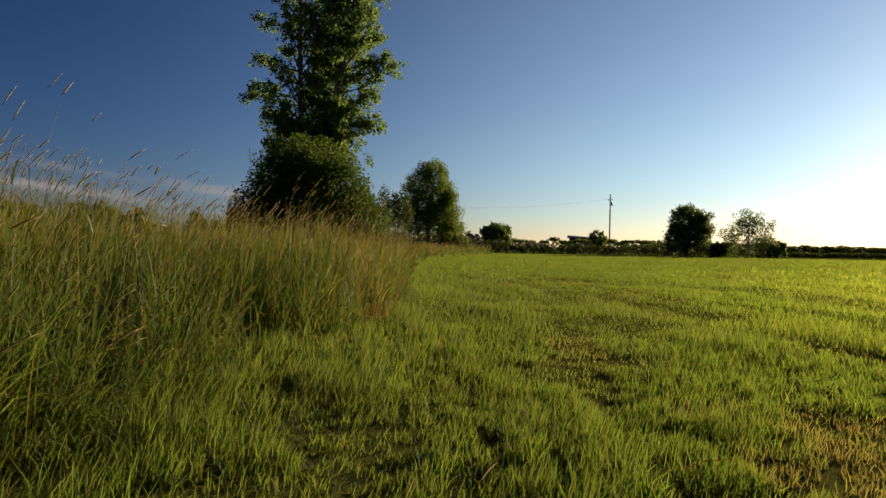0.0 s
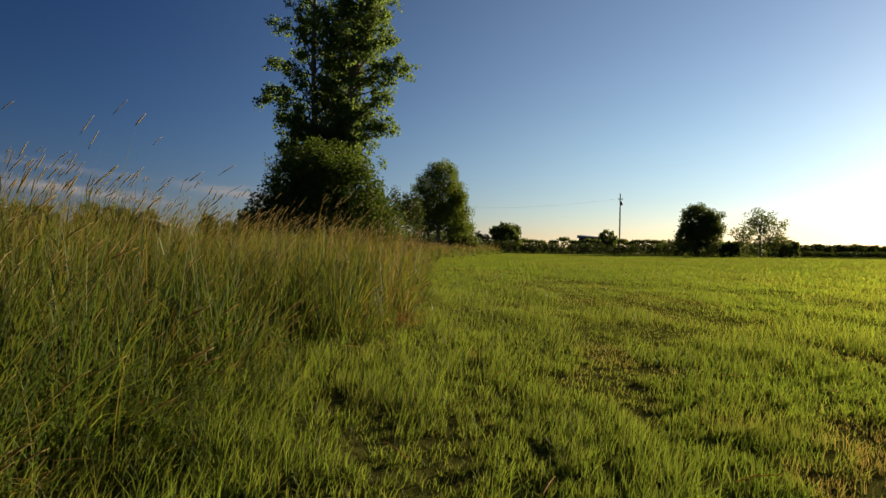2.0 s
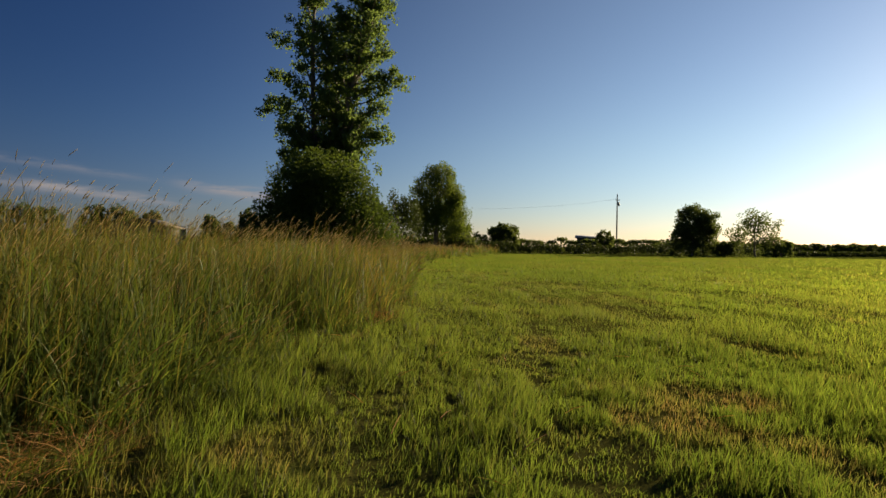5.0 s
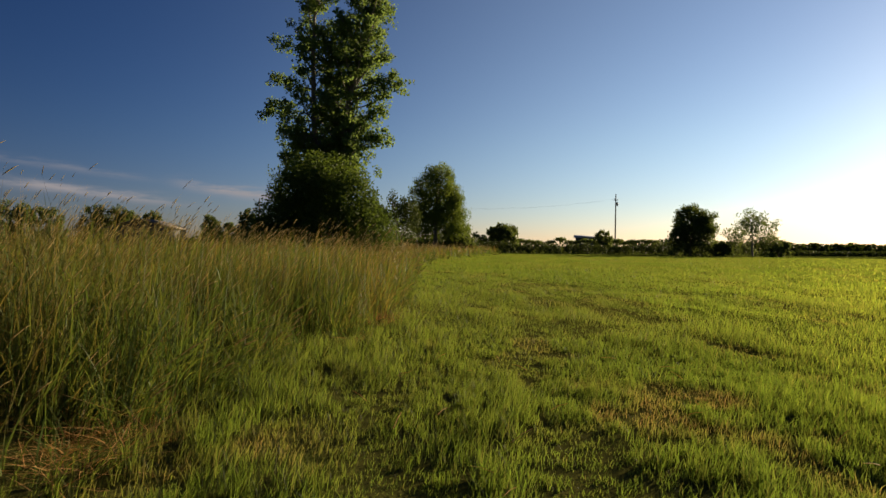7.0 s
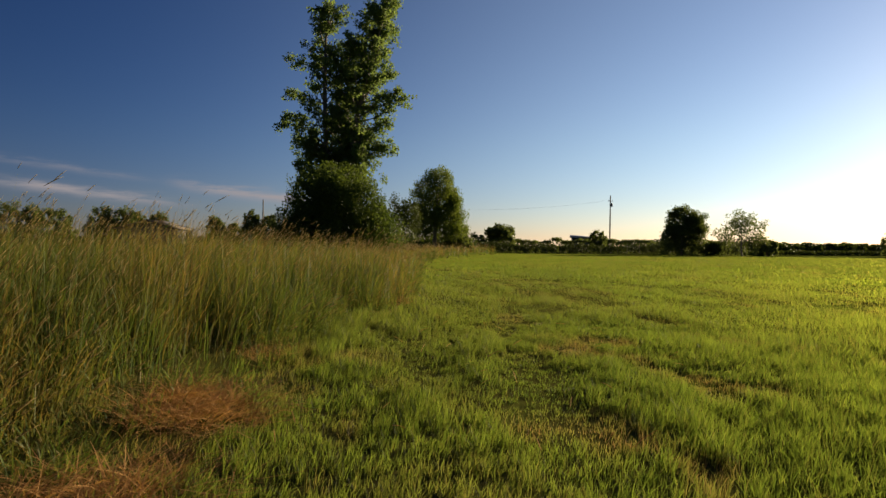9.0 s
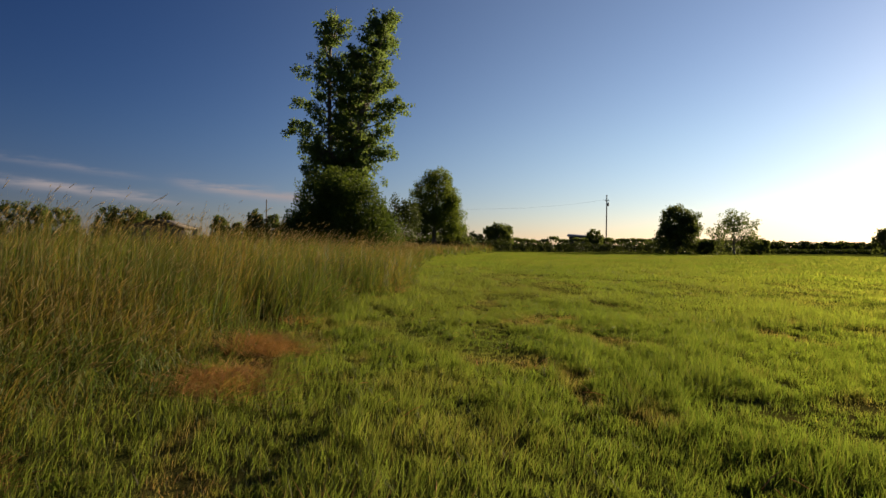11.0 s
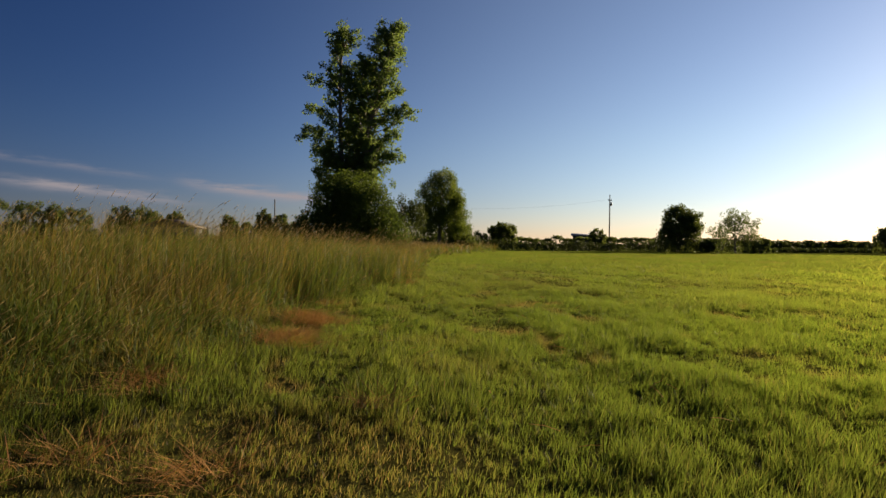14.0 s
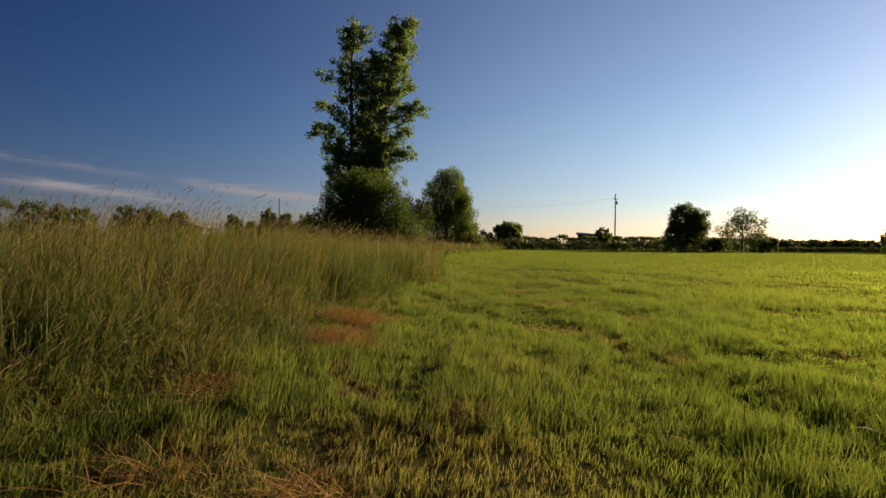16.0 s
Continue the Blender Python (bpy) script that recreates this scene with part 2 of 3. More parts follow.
def ground(x, y):
    near = smooth(34, 16, np.hypot(x - 1.5, (y + 1.0) * 0.9))
    bumps = (vnoise(x * 0.9, y * 0.3, 1) - 0.5) * 0.05 + (vnoise(x * 1.2, y * 0.9, 2) - 0.5) * 0.045
    return 0.15 * smooth(-1.0, 1.0, edge(y) - x) + 0.36 * smooth(0.4, 4.2, edge(y) - x) * smooth(36, 10, y) * (0.6 + 0.4 * smooth(-6, 0, y)) + bumps * near


def thin(x, y):
    """Patches of thin, short sward, drawn out along the mowing."""
    a = vnoise(x * 1.7 + 0.4 * y, y * 0.8, 11)
    b = vnoise(x * 4.6, y * 2.3, 12)
    c = vnoise(x * 0.35, y * 0.22, 13)
    return smooth(0.58, 0.70, 0.50 * a + 0.28 * b + 0.34 * c)


def axis_steps():
    near = np.concatenate([np.arange(-12, 24, 0.2), np.arange(24, 36.1, 0.5)])
    out = [36 * 1.16 ** k for k in range(1, 32)]
    back = [-12 * 1.22 ** k for k in range(1, 30)]
    return np.array(sorted(back) + list(near) + out)


gx, gy = np.meshgrid(axis_steps(), axis_steps())
gz = ground(gx, gy)
ids = np.arange(gx.size).reshape(gx.shape)
gq = np.stack([ids[:-1, :-1], ids[:-1, 1:], ids[1:, 1:], ids[1:, :-1]], -1).reshape(-1, 4)
# Dark thatch in the verge and near the path, painting in shade between blades.
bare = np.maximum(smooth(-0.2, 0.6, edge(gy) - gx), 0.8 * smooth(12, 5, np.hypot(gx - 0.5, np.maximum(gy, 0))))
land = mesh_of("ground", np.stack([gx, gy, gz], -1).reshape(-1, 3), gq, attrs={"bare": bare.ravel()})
tagged(part("ground", land, M_SOIL), "flat green meadow ground with thatch and bare soil", "ground", kind="structure")


# ---- grass ----
def blades(x, y, z, height, width, lean, heading, steps, curl=1.6, droop=0.0, square=None):
    """Tapered blades that bend towards their heading. Gives corners, quads, tris and the count of corners a blade."""
    n = len(x)
    face = rng.uniform(0, 2 * math.pi, n)
    if square is not None:
        face = np.where(rng.random(n) < square, rng.normal(0, 0.4, n), face)
    side = np.stack([np.cos(face), np.sin(face), np.zeros(n)], -1)
    go = np.stack([np.cos(heading), np.sin(heading), np.zeros(n)], -1)
    root = np.stack([x, y, z], -1)
    levels = []
    for k in range(steps + 1):
        v = k / steps
        drop = np.sqrt(np.maximum(1 - np.minimum(lean * v, 0.95) ** 2 * 0.6, 0.05))
        at = root + go * (height * lean * v ** curl)[:, None] + np.array([0, 0, 1.0]) * (height * v * drop * (1 - droop * v * v))[:, None]
        half = (width * 0.5 * (1 - v) ** 0.6 * (0.75 + 0.5 * v))[:, None]
        levels += [at - side * half, at + side * half] if k < steps else [at]
    per = 2 * steps + 1
    verts = np.stack(levels, 1).reshape(-1, 3)
    base = (np.arange(n) * per)[:, None]
    quads = [base + np.array([[2 * k, 2 * k + 1, 2 * k + 3, 2 * k + 2]]) for k in range(steps - 1)]
    quads = np.stack(quads, 1).reshape(-1, 4) if quads else None
    tris = base + np.array([[per - 3, per - 2, per - 1]])
    return verts, quads, tris, per


def scatter(x0, x1, y0, y1, cell, density):
    """Random places over a rectangle with a density (per square metre) that depends on the place."""
    cx, cy = np.meshgrid(np.arange(x0, x1, cell) + cell / 2, np.arange(y0, y1, cell) + cell / 2)
    cx, cy = cx.ravel(), cy.ravel()
    count = rng.poisson(np.maximum(density(cx, cy), 0) * cell * cell)
    px, py = np.repeat(cx, count), np.repeat(cy, count)
    return px + rng.uniform(-cell / 2, cell / 2, len(px)), py + rng.uniform(-cell / 2, cell / 2, len(py))


def reach(x, y):
    """Distance to the strip of meadow that is crossed."""
    dy = np.where(y > 0, y, np.where(y < -7, -7 - y, 0))
    return np.hypot(np.maximum(np.abs(x - 0.3) - 0.5, 0), dy)


def merge(pieces):
    """Joins (verts, quads, tris, attrs) pieces into one set."""
    vs, qs, ts, off, ats = [], [], [], 0, {}
    for v, q, t, a in pieces:
        vs.append(v)
        if q is not None and len(q):
            qs.append(q + off)
        if t is not None and len(t):
            ts.append(t + off)
        off += len(v)
        for key in a:
            ats.setdefault(key, []).append(a[key])
    return np.concatenate(vs), (np.concatenate(qs) if qs else None), (np.concatenate(ts) if ts else None), {k: np.concatenate(v) for k, v in ats.items()}


HAY = ((-1.45, -0.75, 0.38, 0.50), (-1.28, -2.18, 0.36, 0.52), (-1.75, -4.15, 0.34, 0.36), (-1.58, 1.05, 0.28, 0.44), (-0.72, 6.1, 0.22, 0.55), (-0.76, -5.5, 0.24, 0.18), (-1.55, -5.35, 0.26, 0.18), (-0.05, -4.35, 0.22, 0.12))


def hay_cover(x, y):
    """How much of a place is smothered by hay."""
    return np.max([smooth(1.0, 0.5, np.hypot((x - hx) / rx, (y - hy) / ry)) for hx, hy, rx, ry in HAY], axis=0)


def field_density(x, y):
    d = reach(x, y)
    rho = 3950 * np.minimum(1, (3.0 / np.maximum(d, 0.1)) ** 1.47)
    ahead = smooth(-2.0, 0.3, 0.95 * (y + 8.4) + 0.6 - np.abs(x - 0.3)) * smooth(-8.6, -7.0, y)
    around = np.minimum(rho, 950 * smooth(17, 4, np.hypot(x, y + 4)) + 120 * smooth(28, 20, np.hypot(x, y + 3)))
    rho = around + (rho - around) * ahead
    return rho * (1 - 0.28 * thin(x, y) * smooth(40, 14, d)) * smooth(0.35, -0.25, inside(x, y)) * (1 - 0.55 * hay_cover(x, y))


fx1, fy1 = scatter(-3.2, 14, -22, 16, 0.25, field_density)
fx2, fy2 = scatter(-9, 60, -22, 75, 1.0, lambda x, y: field_density(x, y) * ((x > 14) | (y > 16) | (x < -3.2)))
fx, fy = np.concatenate([fx1, fx2]), np.concatenate([fy1, fy2])
far = np.where(np.abs(fx - 0.3) < 0.95 * (fy + 8.4) + 0.6, reach(fx, fy), np.maximum(reach(fx, fy), 7.5))
ci, cj = np.floor(fx / 0.13 + 0.8 * vnoise(fx * 2.1, fy * 2.1, 63)), np.floor(fy / 0.13 + 0.8 * vnoise(fx * 2.1, fy * 2.1, 64))
tx, ty = fx + 0.11 * (hash2(ci, cj, 61) - 0.5), fy + 0.11 * (hash2(ci, cj, 62) - 0.5)
pull = rng.uniform(0.6, 1.2, len(fx)) * smooth(9, 4, far)
fx, fy = fx + (tx - fx) * pull, fy + (ty - fy) * pull
bald = thin(fx, fy)
lush = 0.65 * smooth(0.25, 0.75, vnoise(fx * 2.0, fy * 0.8, 21)) + 0.35 * vnoise(fx * 4.5, fy * 3.1, 22)
worn = np.maximum(smooth(1.0, 0.4, np.hypot((fx + 0.6) / 1.7, (fy + 5.3) / 1.1)), 0.3 * smooth(0.7, 0.3, np.hypot(fx - 0.5, fy + 3.1)))
worn = np.maximum(worn, 0.35 * smooth(0.6, 0.25, np.hypot((fx - 0.25) / 1.2, fy + 1.75)))
fh = (0.062 + 0.09 * lush) * (1 - 0.44 * bald * smooth(45, 16, far)) * (1 - 0.5 * worn) * rng.uniform(0.55, 1.25, len(fx))
fh *= 1 + 0.5 * smooth(-0.5, 0.2, inside(fx, fy))
fh *= 0.62 + 0.76 * vnoise(fx * 8.5, fy * 7.5, 27)
fw = rng.uniform(0.004, 0.0078, len(fx)) * np.maximum(1, far / 3.0) ** 0.72
wide = smooth(14, 36, far)
fw = fw * (1 - wide) + wide * rng.uniform(0.05, 0.15, len(fx))
fh *= 1 - 0.3 * wide
fdry = np.clip(rng.beta(0.5, 2.6, len(fx)) * 0.55 + 0.85 * bald * smooth(0.2, 0.7, vnoise(fx * 1.1, fy * 0.8, 31)) * rng.uniform(0.2, 1.1, len(fx)) * (0.35 + 0.65 * smooth(7, 3, far)) + 0.12 * vnoise(fx * 0.4, fy * 0.3, 33) + 0.75 * worn * rng.random(len(fx)), 0, 1)
lean, head = rng.uniform(0.1, 0.7, len(fx)), rng.normal(0.5, 1.5, len(fx))
sets = []
for pick, steps in ((far < 5.8, 2), (far >= 5.8, 1)):
    v, q, t, per = blades(fx[pick], fy[pick], ground(fx[pick], fy[pick]) - 0.01, fh[pick], fw[pick], lean[pick], head[pick], steps, square=0.8 * wide[pick])
    sets.append((v, q, t, {"dry": np.repeat(fdry[pick], per), "calm": np.repeat(0.85 * smooth(9, 28, far[pick]), per)}))
tagged(part("meadow_grass", mesh_of("meadow_grass", *merge(sets)), M_FIELD),
       "short bright green meadow grass with straw-coloured thin patches", "grass", kind="stuff")


# ---- tall verge ----
def verge_density(rho):
    def density(x, y):
        e, d = inside(x, y), reach(x, y)
        return rho * (e > 0) * np.minimum(1, (3.5 / np.maximum(d, 0.1)) ** 1.1) * np.maximum(np.exp(-np.maximum(e - 2.2, 0) / 2.0), 0.06) * (x > -26) * (1 - 0.85 * (vnoise(x * 1.9, y * 1.5, 41) > 0.66) * (e < 2.4) * (y < 14)) * (1 - 0.93 * gap(x, y)) * (1 - 0.72 * hay_cover(x, y))
    return density


def stand(x, y):
    """Height of the standing grass: low at the trodden edge, full further in."""
    width = np.interp(y, (-6, -3, -1.0, 0.8, 2.2, 3.8, 5, 14, 30), (2.9, 2.6, 2.0, 0.95, 0.5, 0.34, 0.2, 0.2, 0.5))
    return 0.22 + 0.78 * smooth(0.0, 1.0, (inside(x, y) + 0.3 * np.minimum(width, 1) * (vnoise(x * 2, y * 2, 43) - 0.5)) / width)


def gap(x, y):
    """Two trodden gaps in the foot of the verge, and a few random thin spots."""
    a = smooth(0.42, 0.15, np.hypot((x + 1.62) / 0.9, (y - 2.75) / 0.8))
    b = smooth(0.30, 0.10, np.hypot((x + 1.15) / 0.9, (y - 4.3) / 0.9))
    return np.maximum(a, b)


def stalks(rho, low, high, wide, lean, steps, dry, cell=0.35, y1=80, deep=99.0, arch=0.0, tipped=0.0, wind=0.0):
    x, y = scatter(-26, 8, -18, y1, cell, lambda px, py: verge_density(rho)(px, py) * (inside(px, py) < deep))
    ci, cj = np.floor(x / 0.17), np.floor(y / 0.17)
    tuft, pull = hash2(ci, cj, 71), rng.uniform(0.0, 0.6, len(x)) * smooth(14, 6, reach(x, y))
    x = x + ((ci + 0.5 + 1.2 * (hash2(ci, cj, 72) - 0.5)) * 0.17 - x) * pull
    y = y + ((cj + 0.5 + 1.2 * (hash2(ci, cj, 73) - 0.5)) * 0.17 - y) * pull
    h = rng.uniform(low, high, len(x)) * (0.85 + 0.25 * tuft) * (1 + 0.10 * smooth(12, 4, y) * smooth(-3, 1, y)) * stand(x, y) * (0.74 + 0.16 * vnoise(x * 0.5, y * 0.5, 44) + 0.36 * vnoise(x * 1.5, y * 1.5, 46))
    w = rng.uniform(0.7, 1.3, len(x)) * wide * np.maximum(1, reach(x, y) / 4.0) ** 0.8
    ln = rng.uniform(lean[0], lean[1], len(x)) * (0.4 + 0.85 * hash2(ci, cj, 74)) + 0.35 * (1 - stand(x, y))
    heading = (tuft - 0.5) * 5.0 * (1 - wind) + rng.normal(0.1, 0.7, len(x))
    dr = np.clip(rng.normal(dry, 0.22, len(x)) + 0.7 * (vnoise(x * 1.3, y * 0.9, 45) - 0.5) + 0.5 * (tuft - 0.5) ** 2, 0, 1)
    v, q, t, per = blades(x, y, ground(x, y) - 0.02, h, w, ln, heading, steps, 2.0, arch * np.clip(ln - 0.25, 0, 1) * rng.uniform(0.4, 1.0, len(x)))
    up = np.append(np.repeat(np.arange(steps), 2), steps) / steps
    ripe = np.clip(dr[:, None] * (0.35 + 1.1 * up) + tipped * np.maximum(up - 0.55, 0) * h[:, None], 0, 1)
    return (v, q, t, {"dry": ripe.ravel()}), v.reshape(-1, per, 3)


leaves_low, _ = stalks(400, 0.42, 0.98, 0.0098, (0.15, 0.75), 4, 0.06, arch=0.75, tipped=0.38)
stems, stem_pts = stalks(230, 0.46, 1.06, 0.0052, (0.04, 0.28), 4, 0.30, tipped=0.85, wind=0.5)
tallest, tall_pts = stalks(11, 0.96, 1.20, 0.0046, (0.16, 0.40), 4, 0.5, y1=30, wind=1.0)
thatch, _ = stalks(150, 0.25, 0.55, 0.0085, (0.5, 1.1), 3, 0.95, y1=30)
broad, _ = stalks(150, 0.30, 0.72, 0.013, (0.6, 1.4), 5, 0.05, y1=14, deep=2.2, arch=0.8)
foot, _ = stalks(260, 0.28, 0.55, 0.0075, (0.3, 1.2), 4, 0.30, y1=12, deep=0.6, arch=0.7)


def stem_leaves(pts, count):
    """Short arching leaves that leave the stems part of the way up."""
    near = pts[reach(pts[:, 0, 0], pts[:, 0, 1]) < 8.5]
    rows = []
    for _ in range(count):
        keep = near[rng.random(len(near)) < 0.85]
        f = rng.uniform(0.2, 0.85, len(keep))[:, None]
        low, mid, top = keep[:, 0], 0.5 * (keep[:, 4] + keep[:, 5]), keep[:, -1]
        p = (1 - f) ** 2 * low + 2 * f * (1 - f) * mid + f * f * top
        tall = np.maximum(top[:, 2] - low[:, 2], 0.2)
        n = len(keep)
        v, q, t, per = blades(p[:, 0], p[:, 1], p[:, 2], rng.uniform(0.22, 0.42, n) * np.minimum(tall, 0.9), rng.uniform(0.006, 0.0105, n), rng.uniform(0.5, 1.5, n), rng.uniform(0, 2 * math.pi, n), 4, 1.7, rng.uniform(0.5, 1.25, n))
        rows.append((v, q, t, {"dry": np.repeat(np.clip(rng.normal(0.12, 0.2, n), 0, 1), per)}))
    return merge(rows)


v, q, t, a = merge([leaves_low, stems, tallest, thatch, broad, stem_leaves(stem_pts, 2)])
verge = tagged(part("tall_grass", mesh_of("tall_grass", v, q, t, a), M_TALL), "tall uncut verge grass, green below and straw-coloured above", "tall grass", kind="stuff")

lodged, _ = stalks(190, 0.45, 0.8, 0.0085, (1.0, 1.8), 5, 0.15, y1=7, deep=0.4, arch=0.95)
v, q, t, a = merge([foot, lodged])
tagged(part("edge_grass", mesh_of("edge_grass", v, q, t, a), M_FOOT), "low arching yellow-green grass at the foot of the verge", "grass", kind="stuff")


def seed_heads(pts, share, size):
    """Narrow drooping panicles at the tips of the stems."""
    pts = pts[(rng.random(len(pts)) < share) & (stand(pts[:, 0, 0], pts[:, 0, 1]) > 0.3)]
    n = len(pts)
    tip, before = pts[:, -1], 0.5 * (pts[:, -3] + pts[:, -2])
    d = tip - before
    d /= np.linalg.norm(d, axis=1)[:, None]
    d[:, 0] += 0.45
    thick = np.maximum(1, reach(tip[:, 0], tip[:, 1]) / 5.0) ** 0.7
    ln = rng.uniform(0.7, 1.4, n) * size * thick ** 0.4
    wd = rng.uniform(0.7, 1.4, n) * 0.0029 * thick ** 1.15
    u = np.cross(d, np.array([0, 0, 1.0]))
    u /= np.linalg.norm(u, axis=1)[:, None] + 1e-9
    w = np.cross(d, u)
    start = tip - d * (ln * 0.25)[:, None]
    rings = [start]
    for f, r in ((0.3, 1.0), (0.7, 0.75)):
        c = start + d * (ln * f)[:, None] - np.array([0, 0, 1.0]) * (ln * f * f * 0.12)[:, None]
        rings += [c + u * (wd * r)[:, None], c - u * (wd * r * 0.5)[:, None] + w * (wd * r * 0.87)[:, None], c - u * (wd * r * 0.5)[:, None] - w * (wd * r * 0.87)[:, None]]
    rings.append(start + d * ln[:, None] - np.array([0, 0, 1.0]) * (ln * 0.15)[:, None])
    verts = np.stack(rings, 1).reshape(-1, 3)
    base = (np.arange(n) * 8)[:, None, None]
    tris = (base + np.array([[0, 2, 1], [0, 3, 2], [0, 1, 3], [7, 4, 5], [7, 5, 6], [7, 6, 4]])).reshape(-1, 3)
    quads = (base + np.array([[1, 2, 5, 4], [2, 3, 6, 5], [3, 1, 4, 6]])).reshape(-1, 4)
    return verts, quads, tris, {}


v, q, t, a = merge([seed_heads(stem_pts, 0.6, 0.090), seed_heads(tall_pts, 1.0, 0.11)])
tagged(part("seed_head", mesh_of("seed_head", v, q, t, a), M_SEED, verge, "pale tan grass seed heads"), kind="stuff")


# ---- heaps of dry hay along the foot of the verge ----
def hay(x, y, rx, ry, count, lift, label):
    r, a = np.sqrt(rng.random(count)), rng.uniform(0, 2 * math.pi, count)
    r = r * (0.25 + 1.35 * vnoise(np.cos(a) * 2.6 + x * 9, np.sin(a) * 2.6 + y * 9, 81))
    px, py = rx * r * np.cos(a), ry * r * np.sin(a)
    wisp = rng.integers(0, 26, count)
    ca, cr = hash2(wisp, wisp * 3, 82 + int(50 * abs(y))) * 2 * math.pi, np.sqrt(hash2(wisp, wisp * 7 + 1, 83 + int(50 * abs(y))))
    draw = 0.55 * (rng.random(count) < 0.6)
    px, py = px + (rx * 1.1 * cr * np.cos(ca) - px) * draw, py + (ry * 1.1 * cr * np.sin(ca) - py) * draw
    z0 = float(ground(np.array(x), np.array(y)))
    pz = ground(px + x, py + y) - z0 + lift * np.maximum(1 - r ** 2, 0) * rng.random(count)
    v, q, t, per = blades(px, py, pz, rng.uniform(0.10, 0.40, count), rng.uniform(0.003, 0.0085, count), rng.uniform(0.7, 1.5, count), ca * 2 + rng.normal(0, 1.1, count), 3, 1.3)
    v[:, 2] = np.maximum((v[:, 2] - np.repeat(pz, per)) * 0.5 + np.repeat(pz, per), 0.0)
    ob = part("hay_heap", mesh_of("hay_heap", v, q, t, {"dry": np.full(len(v), 0.3)}), M_HAY)
    ob.location = (x, y, z0)
    return tagged(ob, label, "hay", "hay along the verge", "stuff")


for (hx, hy, rx, ry), (count, lift, label) in zip(HAY, (
        (1900, 0.06, "heap of matted orange-brown dry hay beside tall grass"), (1500, 0.05, "small heap of reddish dry hay on short grass"),
        (350, 0.04, "flattened orange dry hay at the foot of tall grass"), (230, 0.04, "thin drift of orange-brown dry hay beside tall grass"), (260, 0.05, "thin dry hay at the foot of the verge"), (150, 0.03, "loose scraps of dry hay trodden into short grass"),
        (130, 0.02, "thin reddish dry hay lying on short grass"), (130, 0.02, "small scrap of dry hay in short grass"))):
    hay(hx, hy, rx * 1.2, ry * 1.2, count, lift, label)


# ---- trees ----
def tube(points, radii, sides=7):
    """A tapered limb along points."""
    pts = [Vector(p) for p in points]
    rings = []
    for i, p in enumerate(pts):
        d = (pts[min(i + 1, len(pts) - 1)] - pts[max(i - 1, 0)]).normalized()
        u = d.cross(Vector((0.31, 0.95, 0.05))).normalized()
        w = d.cross(u)
        rings.append([p + (u * math.cos(2 * math.pi * k / sides) + w * math.sin(2 * math.pi * k / sides)) * radii[i] for k in range(sides)])
    v = np.array([tuple(c) for ring in rings for c in ring])
    q = [[i * sides + k, i * sides + (k + 1) % sides, (i + 1) * sides + (k + 1) % sides, (i + 1) * sides + k] for i in range(len(pts) - 1) for k in range(sides)]
    return v, np.array(q), None, {}


def leaf_cloud(centres, count, spread, size, droop=0.3):
    """Leaves scattered round cluster centres: folded kite-shaped blades, each its own island."""
    centres = np.asarray(centres, float)
    n = len(centres) * count
    c = np.repeat(centres, count, 0) + np.clip(rng.normal(0, 1, (n, 3)), -1.7, 1.7) * np.asarray(spread)
    axis = rng.normal(0, 1, (n, 3))
    axis[:, 2] -= droop
    axis /= np.linalg.norm(axis, axis=1)[:, None]
    side = np.cross(axis, rng.normal(0, 1, (n, 3)))
    side /= np.linalg.norm(side, axis=1)[:, None] + 1e-9
    up = np.cross(axis, side)
    s = (size * rng.uniform(0.6, 1.3, n))[:, None]
    v = np.stack([c - axis * s * 0.5, c + side * s * 0.42 + up * s * 0.12, c + axis * s * 0.6, c - side * s * 0.42 + up * s * 0.12], 1).reshape(-1, 3)
    base = (np.arange(n) * 4)[:, None]
    q = base + np.array([[0, 1, 2, 3]])
    return v, q, None, {}


def along(points, f):
    f = min(max(f, 0.0), 0.9999) * (len(points) - 1)
    i = int(f)
    return Vector(points[i]).lerp(Vector(points[i + 1]), f - i)


def thing(name, x, y, label, category, group="", z=None):
    ob = new(name)
    ob.location = (x, y, float(ground(np.array(x), np.array(y))) if z is None else z)
    ob.empty_display_size = 0.3
    return tagged(ob, label, category, group)


def limb(start, azimuth, rise, length, seed):
    """A limb that leaves its leader at an angle and bends upward. Points from start to tip."""
    r = random.Random(seed)
    d = Vector((math.cos(azimuth), math.sin(azimuth), rise)).normalized()
    pts, p = [Vector(start)], Vector(start)
    for k in range(4):
        d = (d + Vector((r.uniform(-.16, .16), r.uniform(-.16, .16), 0.10))).normalized()
        p = p + d * (length / 4)
        pts.append(p.copy())
    return pts


# The tall twin-stemmed poplar; places are taken from its foot at (-5.6, 25).
poplar = thing("poplar_tree", -5.6, 25.0, "tall twin-stemmed poplar with airy green crown above a bush", "tree")
LEFT = [(-0.25, 0, -0.1), (-0.55, 0.1, 2.5), (-0.80, 0.2, 5.0), (-0.88, 0.2, 7.4), (-0.92, 0.1, 9.6), (-0.85, 0.0, 11.6), (-0.40, 0.0, 13.2)]
RIGHT = [(0.2, 0, -0.1), (0.25, -0.1, 2.5), (0.45, -0.2, 5.0), (0.85, -0.3, 7.4), (1.40, -0.2, 9.8), (1.90, -0.1, 11.8), (2.35, 0.0, 13.4)]
MIDDLE = [(0.0, 0.2, -0.1), (-0.1, 0.3, 2.5), (-0.10, 0.4, 5.0), (0.05, 0.5, 7.2), (0.25, 0.4, 9.4), (0.45, 0.3, 11.6)]
